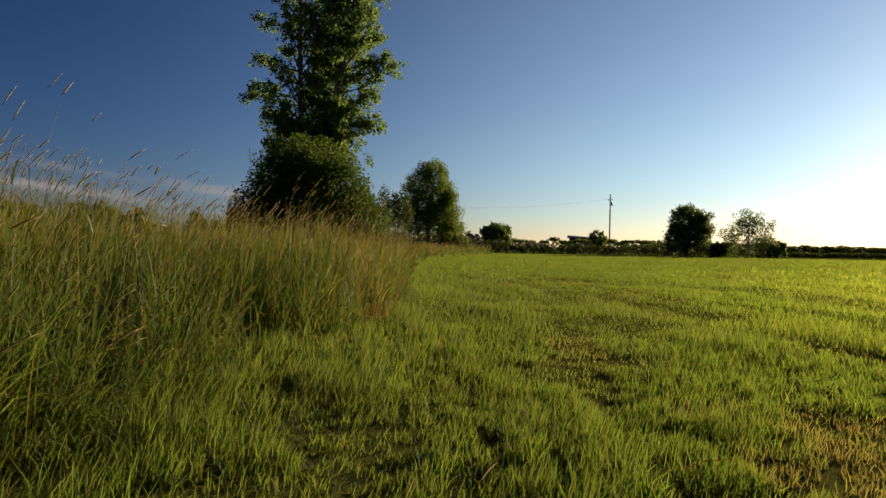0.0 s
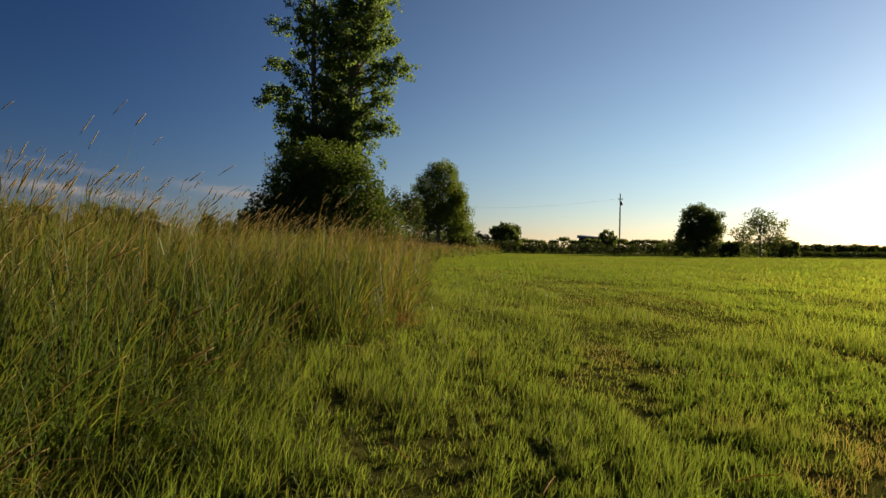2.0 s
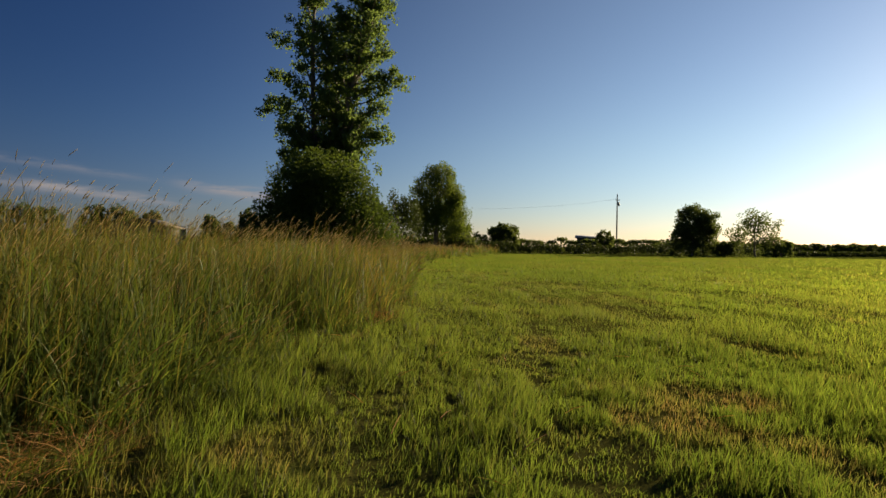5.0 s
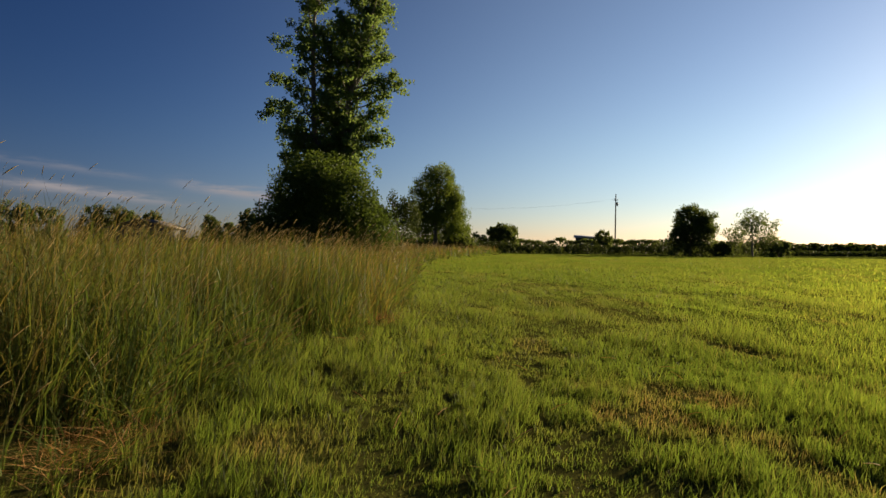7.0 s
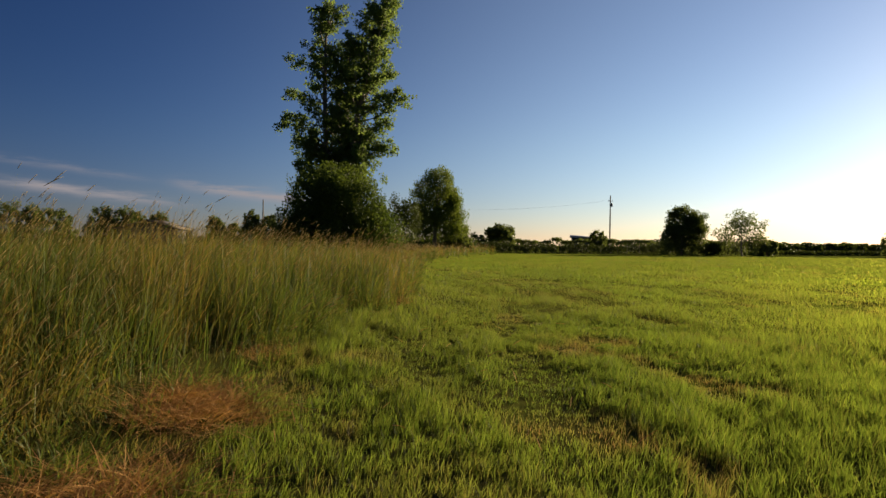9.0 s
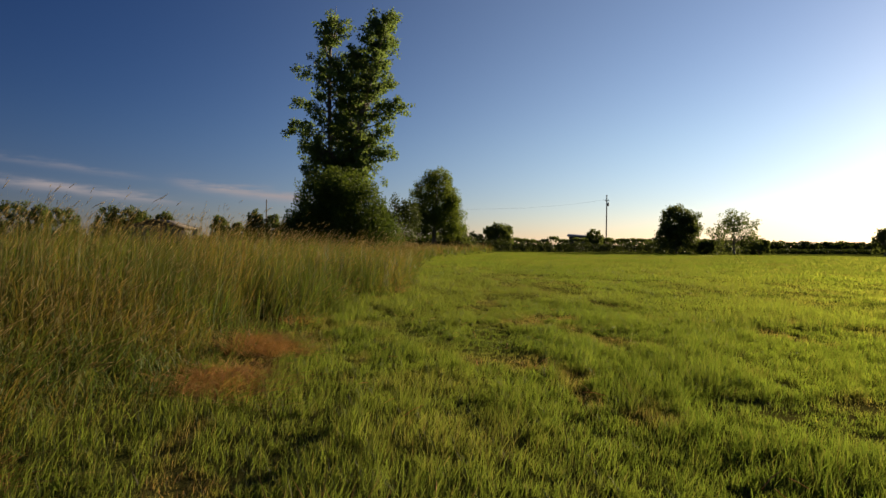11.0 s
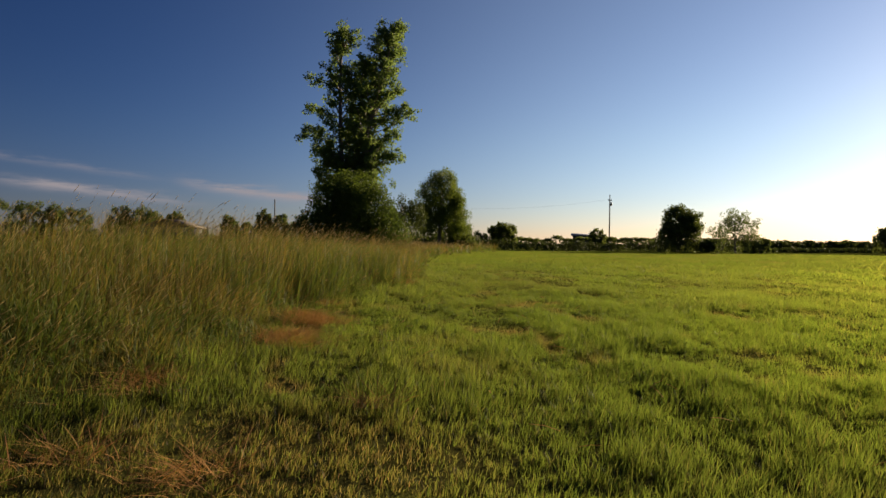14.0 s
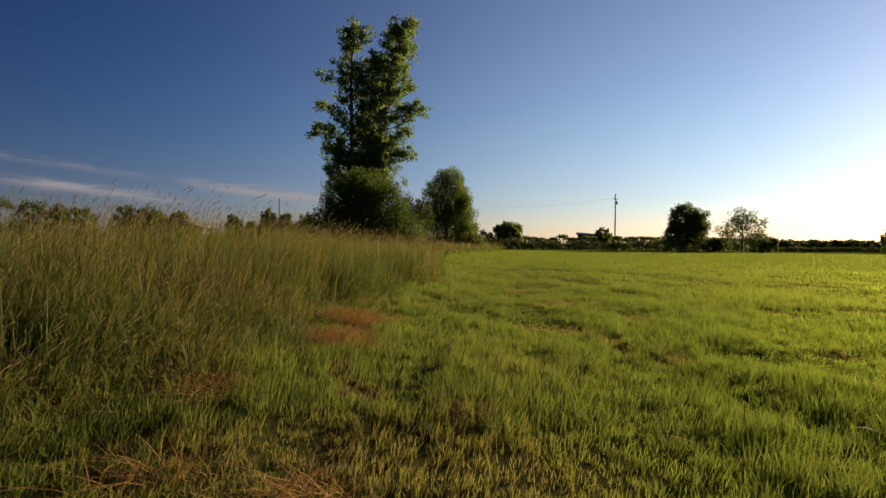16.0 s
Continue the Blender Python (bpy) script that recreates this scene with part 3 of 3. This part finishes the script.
part("trunk", mesh_of("trunk", *tube(MIDDLE, (0.2, 0.16, 0.13, 0.10, 0.06, 0.02))[:2]), M_BARK, poplar)
part("trunk", mesh_of("trunk", *tube(LEFT, (0.24, 0.19, 0.16, 0.13, 0.10, 0.06, 0.02))[:2]), M_BARK, poplar)
part("trunk", mesh_of("trunk", *tube(RIGHT, (0.24, 0.19, 0.16, 0.13, 0.10, 0.06, 0.02))[:2]), M_BARK, poplar)
rr = random.Random(3)
wood, tufts = [], []
# how far the crown spreads at each height: its outer sides, and the cleft between the two leaders
CROWN_Z = (3.2, 4.6, 5.4, 6.3, 7.2, 8.0, 8.6, 9.4, 10.2, 10.8, 11.8, 13.0, 14.2)
CROWN_W = (2.3, 2.5, 2.3, 2.7, 3.1, 2.7, 3.0, 2.3, 2.7, 1.9, 2.25, 1.6, 0.5)
CROWN_E = (2.3, 2.6, 2.5, 2.2, 2.2, 2.6, 3.2, 3.2, 2.8, 2.7, 2.8, 3.0, 3.1)


def poplar_limb(stem, share, azimuth, rise, length, seed, bare_to=0.35, body=1.0):
    """A rising limb with leaf clumps on its outer part and on a few side twigs."""
    pts = limb(along(stem, share), azimuth, rise, length, seed)
    wood.append(tube(pts, [0.045, 0.035, 0.025, 0.015, 0.006], 5))
    r = random.Random(seed)
    for k in range(max(3, int(length * 2.8 * body))):
        p = along(pts, r.uniform(bare_to, 1.0)) + Vector((r.gauss(0, .13), r.gauss(0, .16), r.gauss(-0.03, .12)))
        size = r.uniform(0.7, 1.25)
        for _ in range(3):
            tufts.append(tuple(p + Vector((r.gauss(0, .13), r.gauss(0, .13), r.gauss(0, .10))) * size))


def crown_reach(start, azimuth, rise):
    """Length of a limb that ends at the crown's side."""
    top = start.z + 0.9 * rise
    side = np.interp(top, CROWN_Z, CROWN_E if math.cos(azimuth) > 0 else CROWN_W)
    across = max(0.35, side - abs(start.x) if start.x * math.cos(azimuth) > 0 else side * 0.62)
    return min(across / max(0.45, abs(math.cos(azimuth))), 2.5)


for stem, count, first in ((LEFT, 52, 100), (RIGHT, 88, 200), (MIDDLE, 40, 300)):
    for k in range(count):
        share = 0.27 + 0.72 * (k + rr.random()) / count
        start, az0 = along(stem, share), k * 2.4 + rr.uniform(-0.4, 0.4)
        rise = rr.uniform(0.45, 1.15)
        length = crown_reach(start, az0, rise) * rr.uniform(0.62, 0.98)
        inward = (stem is LEFT and math.cos(az0) > 0.2) or (stem is RIGHT and math.cos(az0) < -0.2)
        if inward and share > 0.72:
            length = min(length, 0.8 if stem is LEFT else 1.25)
        if stem is MIDDLE and share > 0.85:
            length = min(length, 0.6)
        if share > 0.9:
            rise, length = rise * 0.5, min(length, 0.95)
        poplar_limb(stem, share, az0, rise, max(0.65, length), first + k, 0.45 if stem is LEFT and share < 0.7 else 0.15, 0.7 if stem is LEFT else 1.05)
# low limbs that close the crown down to the bush
for k in range(60):
    stem, way_out = ((LEFT, math.pi), (RIGHT, 0.0), (MIDDLE, 1.5 * math.pi))[k % 3]
    poplar_limb(stem, 0.22 + 0.2 * rr.random(), way_out + rr.uniform(-0.9, 0.9), rr.uniform(0.0, 0.5), rr.uniform(1.1, 2.0), 600 + k, 0.15)
# the limbs that stand out from the crown
for stem, share, way_out, rise, length in ((RIGHT, 0.53, 0.05, 0.10, 2.7), (RIGHT, 0.55, -0.2, 0.05, 2.3), (RIGHT, 0.63, 0.2, 0.15, 1.7), (RIGHT, 0.45, 0.0, 0.1, 2.0), (RIGHT, 0.48, 0.3, 0.2, 1.9), (RIGHT, 0.50, -0.3, 0.2, 1.9), (RIGHT, 0.36, 0.0, 0.0, 2.3), (RIGHT, 0.38, 0.3, 0.1, 2.1),
                                           (LEFT, 0.47, 3.1, 0.15, 2.3), (LEFT, 0.45, 3.3, 0.02, 2.25), (LEFT, 0.56, 3.05, 0.18, 2.1), (LEFT, 0.70, 3.2, 0.10, 1.9), (LEFT, 0.40, 3.0, 0.05, 1.95), (LEFT, 0.33, 3.1, 0.1, 1.6)):
    poplar_limb(stem, share, way_out, rise, length, 900 + len(wood), 0.5, 1.3)
for w_ in wood:
    part("branch", mesh_of("branch", *w_[:2]), M_BARK, poplar)
v, q, t, a = leaf_cloud(tufts, 20, (0.11, 0.11, 0.09), 0.115)
part("crown", mesh_of("crown", v, q), M_POPLAR, poplar)


def dome(rx, ry, rz, count, seed, floor=0.0, lump=0.4):
    """Cluster centres over a lumpy dome: many at its skin, some within."""
    r = random.Random(seed)
    out = []
    while len(out) < count:
        a, h = r.uniform(0, 2 * math.pi), r.uniform(floor, 1.0)
        k = 1 + lump * (noise.noise(Vector((math.cos(a) * 1.8 + seed, math.sin(a) * 1.8, h * 3.2))))
        s = (1 if r.random() < 0.72 else r.uniform(0.45, 1.0)) * k
        w = math.sqrt(max(0.0, 1 - abs(h) ** 2.7)) * s
        out.append((rx * w * math.cos(a), ry * w * math.sin(a), rz * h * (0.85 + 0.15 * s * k) + r.uniform(-.1, .1)))
    return out


def lobes(rx, ry, rz, count, seed, floor, lump):
    """Cluster centres over a crown made of a main dome and several overlapping lobes."""
    r = random.Random(seed * 7 + 1)
    out = dome(rx * 0.86, ry * 0.86, rz * 0.93, int(count * 0.45), seed, floor, lump)
    for k in range(9):
        a, h = k * 2.4 + r.uniform(-0.5, 0.5), r.uniform(0.0, 0.68)
        w = 0.74 * math.sqrt(max(0.05, 1 - h ** 2.2))
        size = r.uniform(0.30, 0.46)
        for cx, cy, cz in dome(rx * size, ry * size, rz * size * 0.62, int(count * 0.062), seed + k, -0.6, lump):
            out.append((rx * w * math.cos(a) + cx, ry * w * math.sin(a) + cy, rz * h + cz))
    return out


def bush(name, x, y, rx, ry, rz, clusters, leaves, size, label, mat, category="bush", seed=1, group="", floor=0.0):
    ob = thing(name, x, y, label, category, group)
    r = random.Random(seed)
    stems_ = []
    for k in range(7):
        a = k * 0.9 + r.random()
        stems_.append(tube([(0.1 * math.cos(a), 0.1 * math.sin(a), -0.05), (rx * 0.25 * math.cos(a), ry * 0.25 * math.sin(a), rz * 0.4), (rx * 0.5 * math.cos(a), ry * 0.5 * math.sin(a), rz * 0.75)], (0.06, 0.04, 0.015), 5))
    for w_ in stems_:
        part("stem", mesh_of("stem", *w_[:2]), M_BARK, ob)
    v, q, t, a_ = leaf_cloud([c for c in lobes(rx, ry, rz, clusters, seed, floor, 0.4) if c[2] > 0.1], leaves, (rx * 0.055 + 0.06, ry * 0.055 + 0.06, rz * 0.05 + 0.05), size, 0.2)
    part("foliage", mesh_of("foliage", v, q), mat, ob)
    return ob


bush("bush", -4.95, 20.4, 2.42, 1.9, 4.2, 720, 96, 0.08, "large dense dark green bush in front of a poplar", M_BUSH, seed=4)


def tree(name, x, y, height, rx, ry, base, clusters, leaves, size, label, seed, trunk=0.18, lean_x=0.0, mat=None, group="", lump=0.35, skirt=None):
    """A broad tree: forked trunk, limbs to its clusters, an uneven crown."""
    ob = thing(name, x, y, label, "tree", group)
    r = random.Random(seed)
    centres = [(cx + lean_x * (cz / (height - base)), cy, base + cz) for cx, cy, cz in lobes(rx, ry, height - base, clusters, seed, -0.12, lump)]
    if skirt:
        sx, width, low = skirt
        centres += [(cx + sx, cy, low + cz) for cx, cy, cz in lobes(width, ry, (height - base) * 0.5, clusters // 3, seed + 5, -0.1, lump)]
    top = Vector((lean_x * 0.6, 0, base + (height - base) * 0.62))
    mid = Vector((r.uniform(-.15, .15), r.uniform(-.15, .15), base * 1.1))
    part("trunk", mesh_of("trunk", *tube([(0, 0, -0.1), mid * 0.5, mid, mid.lerp(top, 0.5), top], (trunk * 1.25, trunk, trunk * 0.8, trunk * 0.5, trunk * 0.12), 8)[:2]), M_BARK, ob)
    limbs = []
    for k in range(9):
        c = Vector(r.choice(centres))
        f = r.uniform(0.0, 0.7)
        s = mid.lerp(top, f)
        limbs.append(tube([s, s.lerp(c, 0.5) + Vector((0, 0, 0.12)), c], (trunk * 0.38, trunk * 0.22, trunk * 0.06), 5))
    for w_ in limbs:
        part("branch", mesh_of("branch", *w_[:2]), M_BARK, ob)
    v, q, t, a = leaf_cloud(centres, leaves, (rx * 0.07 + 0.08, ry * 0.07 + 0.08, (height - base) * 0.035 + 0.08), size, 0.2)
    part("crown", mesh_of("crown", v, q), mat or M_FARLEAF, ob)
    return ob


tree("broad_tree", -1.7, 62, 10.3, 2.75, 2.6, 2.6, 400, 90, 0.14, "broad green roadside tree with a dense tapering crown", 12, 0.26, 0.35, M_TREE, skirt=(1.0, 2.6, 1.9))
tree("broad_tree", -4.8, 50, 6.1, 2.0, 1.9, 1.0, 160, 42, 0.16, "dark leafy small tree beside a taller one", 13, 0.14, 0.0, M_HEDGE)
bush("bush", 0.9, 64, 1.9, 1.6, 3.4, 110, 34, 0.24, "low dark bush under roadside trees", M_FARLEAF, seed=14)
tree("round_tree", 8.3, 90, 5.0, 2.4, 2.3, 0.6, 170, 34, 0.28, "small round dark tree in a hedge", 15, 0.16)
tree("round_tree", 36.2, 84, 7.8, 3.2, 3.2, 0.1, 380, 60, 0.22, "dense rounded tree standing dark against the evening sky", 16, 0.24)
tree("airy_tree", 44.3, 82, 7.0, 3.4, 3.1, 0.5, 230, 26, 0.21, "thin-crowned airy tree with sky showing through", 17, 0.2, 0.0, None, "", 0.6)
bush("bush", 48.3, 82, 1.6, 1.4, 2.4, 80, 30, 0.28, "round dark bush beside an airy tree", M_FARLEAF, seed=18)
bush("bush", 40.6, 83, 1.4, 1.3, 2.2, 70, 30, 0.28, "low bush in a dark hedge", M_FARLEAF, seed=19)
tree("round_tree", 25.8, 95, 4.0, 1.7, 1.7, 0.5, 90, 30, 0.28, "small dark tree beside a shed", 20, 0.12)
tree("round_tree", 73.6, 90, 4.6, 2.0, 1.9, 1.0, 110, 30, 0.32, "small dark tree at the edge of the field", 21, 0.14)
bush("bush", 4.2, 88, 2.4, 1.6, 2.9, 100, 30, 0.28, "low dark bush in a hedge", M_FARLEAF, seed=22)


# ---- the hedge at the field's far side ----
def hedge(name, line, height, width, spacing, leaves, size, label, seed):
    """A clipped-looking but uneven hedge along a line."""
    r = random.Random(seed)
    pts = []
    for (x0, y0), (x1, y1) in zip(line, line[1:]):
        n = max(2, int(math.hypot(x1 - x0, y1 - y0) / spacing))
        for k in range(n):
            f = (k + r.random()) / n
            x, y = x0 + (x1 - x0) * f, y0 + (y1 - y0) * f
            h = height * (0.80 + 0.3 * noise.noise(Vector((x * 0.22, y * 0.22, seed))) + 0.12 * r.random())
            for z in (0.25, 0.6, 0.95):
                pts.append((x + r.gauss(0, .1), y + r.uniform(-width, width), max(0.12, h * z)))
    v, q, t, a = leaf_cloud(pts, leaves, (spacing * 0.5, width * 0.4, height * 0.13), size, 0.0)
    return tagged(part(name, mesh_of(name, v, q), M_HEDGE), label, "hedge", kind="stuff")


hedge("hedge", [(2, 80), (18, 85), (50, 92)], 1.5, 0.8, 0.36, 34, 0.19, "long low dark hedge along the far side of the field", 31)
hedge("hedge", [(50, 92), (80, 104), (125, 130)], 0.85, 0.8, 0.45, 34, 0.2, "low dark hedge at the corner of the field", 36)
hedge("far_treeline", [(60, 165), (140, 205), (260, 250), (420, 300)], 3.0, 3.0, 1.0, 34, 0.8, "distant low treeline on the horizon", 32)
hedge("far_treeline", [(-190, 150), (-90, 150), (-20, 140), (40, 150), (90, 175)], 2.4, 2.0, 2.2, 24, 0.8, "distant low trees beyond the hedge", 33)
hedge("hedge", [(-42, 97), (-36, 96), (-22, 95), (-8, 94), (2, 90)], 2.7, 1.0, 0.9, 24, 0.42, "ragged dark hedge beyond the tall grass", 34)

hedge("hedge", [(-10, 66), (-3, 70), (4, 79)], 2.3, 1.0, 0.45, 24, 0.27, "dark hedge running under roadside trees", 35)

# the row of young trees behind the hedge
young = thing("young_tree", 11.5, 95, "young tree with a flat dark crown on a bare stem", "tree", "row of young trees")
part("trunk", mesh_of("trunk", *tube([(0, 0, -0.1), (0.03, 0, 0.9), (0, 0.02, 1.9)], (0.07, 0.055, 0.03), 6)[:2]), M_BARK, young)
v, q, t, a = leaf_cloud([(r_ * math.cos(k), r_ * math.sin(k) * 0.8, 2.05 + 0.25 * math.sin(k * 3.1)) for k in range(14) for r_ in (0.35, 0.8)], 14, (0.2, 0.2, 0.12), 0.22)
part("crown", mesh_of("crown", v, q), M_FARLEAF, young)
for k in range(1, 26):
    s = 0.85 + 0.3 * rr.random()
    copy_thing(young, pose(11.5 + k * 1.75 + rr.uniform(-.35, .35), 95 + k * 0.32, -0.15 + 0.15 * rr.random(), 0, 0, rr.uniform(0, 360)) @ Matrix.Diagonal((s * 1.1, s, s, 1)))

# trees beyond the tall grass
LEFT_TREES = ((-92, 96, 8.2, 3.4), (-85.5, 95, 8.4, 3.0), (-79.2, 95, 8.1, 2.6), (-75.8, 97, 7.5, 1.7), (-69.6, 95, 6.7, 2.2), (-61.9, 95, 7.5, 2.1), (-58.9, 96, 7.2, 1.8), (-56.0, 95, 6.6, 1.8), (-51.2, 94, 6.3, 1.5), (-42.3, 97, 5.9, 1.35), (-38.2, 95, 4.3, 1.7), (-34.8, 94, 6.5, 1.35), (-31.9, 95, 6.0, 1.5), (-28.0, 94, 6.2, 1.4))
for k, (x, y, h, w) in enumerate(LEFT_TREES):
    tree("round_tree", x, y, h, w * 1.2, w * 1.05, h * 0.08, 130, 48, 0.26, "rounded green tree in a row beyond tall grass", 40 + k, 0.16, 0.0, None, "trees beyond the verge")


# ---- poles and wires ----
def box(x0, x1, y0, y1, z0, z1):
    v = np.array([(x, y, z) for z in (z0, z1) for x, y in ((x0, y0), (x1, y0), (x1, y1), (x0, y1))], float)
    q = np.array([(3, 2, 1, 0), (4, 5, 6, 7), (0, 1, 5, 4), (1, 2, 6, 5), (2, 3, 7, 6), (3, 0, 4, 7)])
    return v, q, None, {}


def pole(x, y, height, label, fitted=True):
    ob = thing("utility_pole", x, y, label, "utility pole", "power line poles")
    part("post", mesh_of("post", *tube([(0, 0, -0.2), (0, 0, height * 0.5), (0, 0, height)], (0.14, 0.12, 0.09), 10)[:2]), M_POLE, ob)
    if not fitted:
        return ob
    arm = part("crossarm", mesh_of("crossarm", *box(-0.36, 0.36, -0.2, -0.11, height - 1.13, height - 1.04)[:2]), M_POLE, ob)
    for dx in (-0.31, 0.31):
        part("insulator", mesh_of("insulator", *tube([(dx, -0.155, height - 1.03), (dx, -0.155, height - 0.95), (dx, -0.155, height - 0.85)], (0.05, 0.075, 0.03), 8)[:2]), M_INSUL, arm)
    part("transformer", mesh_of("transformer", *tube([(0.26, -0.05, height - 2.1), (0.26, -0.05, height - 2.05), (0.26, -0.05, height - 1.45), (0.26, -0.05, height - 1.4)], (0.08, 0.15, 0.15, 0.06), 10)[:2]), M_INSUL, ob)
    return ob


pole(29.4, 100, 10.6, "tall weathered wooden utility pole behind the hedge")
pole(-33.4, 96, 8.6, "thin wooden utility pole among far trees", False)
pole(-5.5, 92, 8.2, "wooden utility pole hidden behind roadside trees")


def wire(a, b, sag, label):
    a, b = Vector(a), Vector(b)
    pts = [a.lerp(b, k / 24) - Vector((0, 0, sag * 4 * (k / 24) * (1 - k / 24))) for k in range(25)]
    tagged(part("power_wire", mesh_of("power_wire", *tube(pts, [0.004] * 25, 5)[:2]), M_WIRE), label, "wire", "power wires")


wire((29.09, 99.85, 9.75), (-5.81, 91.85, 7.35), 0.9, "thin dark power wire sagging between two poles")
wire((29.71, 99.85, 9.75), (-5.19, 91.85, 7.35), 0.9, "thin dark power wire sagging between two poles")


# ---- far buildings ----
def gabled(name, x, y, turn, length, depth, eave, ridge, wall_mat, roof_mat, label, category):
    """A gabled building: walls, two roof slopes, gable ends, door and windows."""
    ob = thing(name, x, y, label, category)
    ob.rotation_euler[2] = radians(turn)
    L, D = length / 2, depth / 2
    part("wall", mesh_of("wall", *box(-L, L, -D, D, -0.1, eave)[:2]), wall_mat, ob)
    for s in (-1, 1):
        g = np.array([(s * L, -D, eave), (s * L, D, eave), (s * L, 0, ridge), (s * (L - 0.12), -D, eave), (s * (L - 0.12), D, eave), (s * (L - 0.12), 0, ridge)])
        part("gable", mesh_of("gable", g, [(0, 1, 4, 3), (1, 2, 5, 4), (2, 0, 3, 5)], [(0, 1, 2), (3, 5, 4)]), wall_mat, ob)
        o, drop = 0.35, (ridge - eave) / D
        sl = np.array([(-L - o, s * (D + o), eave - drop * o), (L + o, s * (D + o), eave - drop * o), (L + o, 0, ridge), (-L - o, 0, ridge)])
        up = np.array([0, 0, 0.12])
        part("roof", mesh_of("roof", np.concatenate([sl, sl + up]), [(0, 1, 2, 3), (7, 6, 5, 4), (0, 4, 5, 1), (1, 5, 6, 2), (2, 6, 7, 3), (3, 7, 4, 0)]), roof_mat, ob)
    part("door", mesh_of("door", *box(-0.5, 0.5, -D - 0.05, -D + 0.02, 0, 2.0)[:2]), M_DARKWALL, ob)
    for wx in (-L * 0.6, L * 0.6):
        w = part("window", mesh_of("window", *box(wx - 0.5, wx + 0.5, -D - 0.06, -D + 0.02, 1.0, 1.95)[:2]), wall_mat, ob)
        part("pane", mesh_of("pane", *box(wx - 0.42, wx + 0.42, -D - 0.075, -D - 0.055, 1.08, 1.87)[:2]), M_GLASS, w)
    return ob


gabled("shed", 26.8, 112, -13, 3.6, 4.0, 2.95, 3.35, M_DARKWALL, M_ROOF, "low shed with a pale metal roof behind the hedge", "shed")
gabled("barn", -46.6, 84.5, 90, 5.0, 9.4, 2.9, 4.2, M_DARKWALL, M_TANROOF, "low dark barn with a tan roof beyond tall grass", "barn")


# ---- loose straws on the short grass ----
def straw(x, y, turn, length, tilt):
    z = float(ground(np.array(x), np.array(y)))
    pts = [(0, 0, 0), (length * 0.5, 0, 0.05 * length), (length, 0, 0)]
    ob = part("straw", mesh_of("straw", *tube(pts, (0.0025, 0.0025, 0.0015), 5)[:2]), M_HAY)
    ob.matrix_world = pose(x, y, z + 0.06, 0, -tilt, turn)
    tagged(ob, "pale dry straw lying on short grass", "straw", "loose straws")


for k in range(46):
    straw(rr.uniform(-1.0, 2.6), rr.uniform(-6.0, 5.0), rr.uniform(0, 360), rr.uniform(0.08, 0.22), rr.uniform(0, 30))
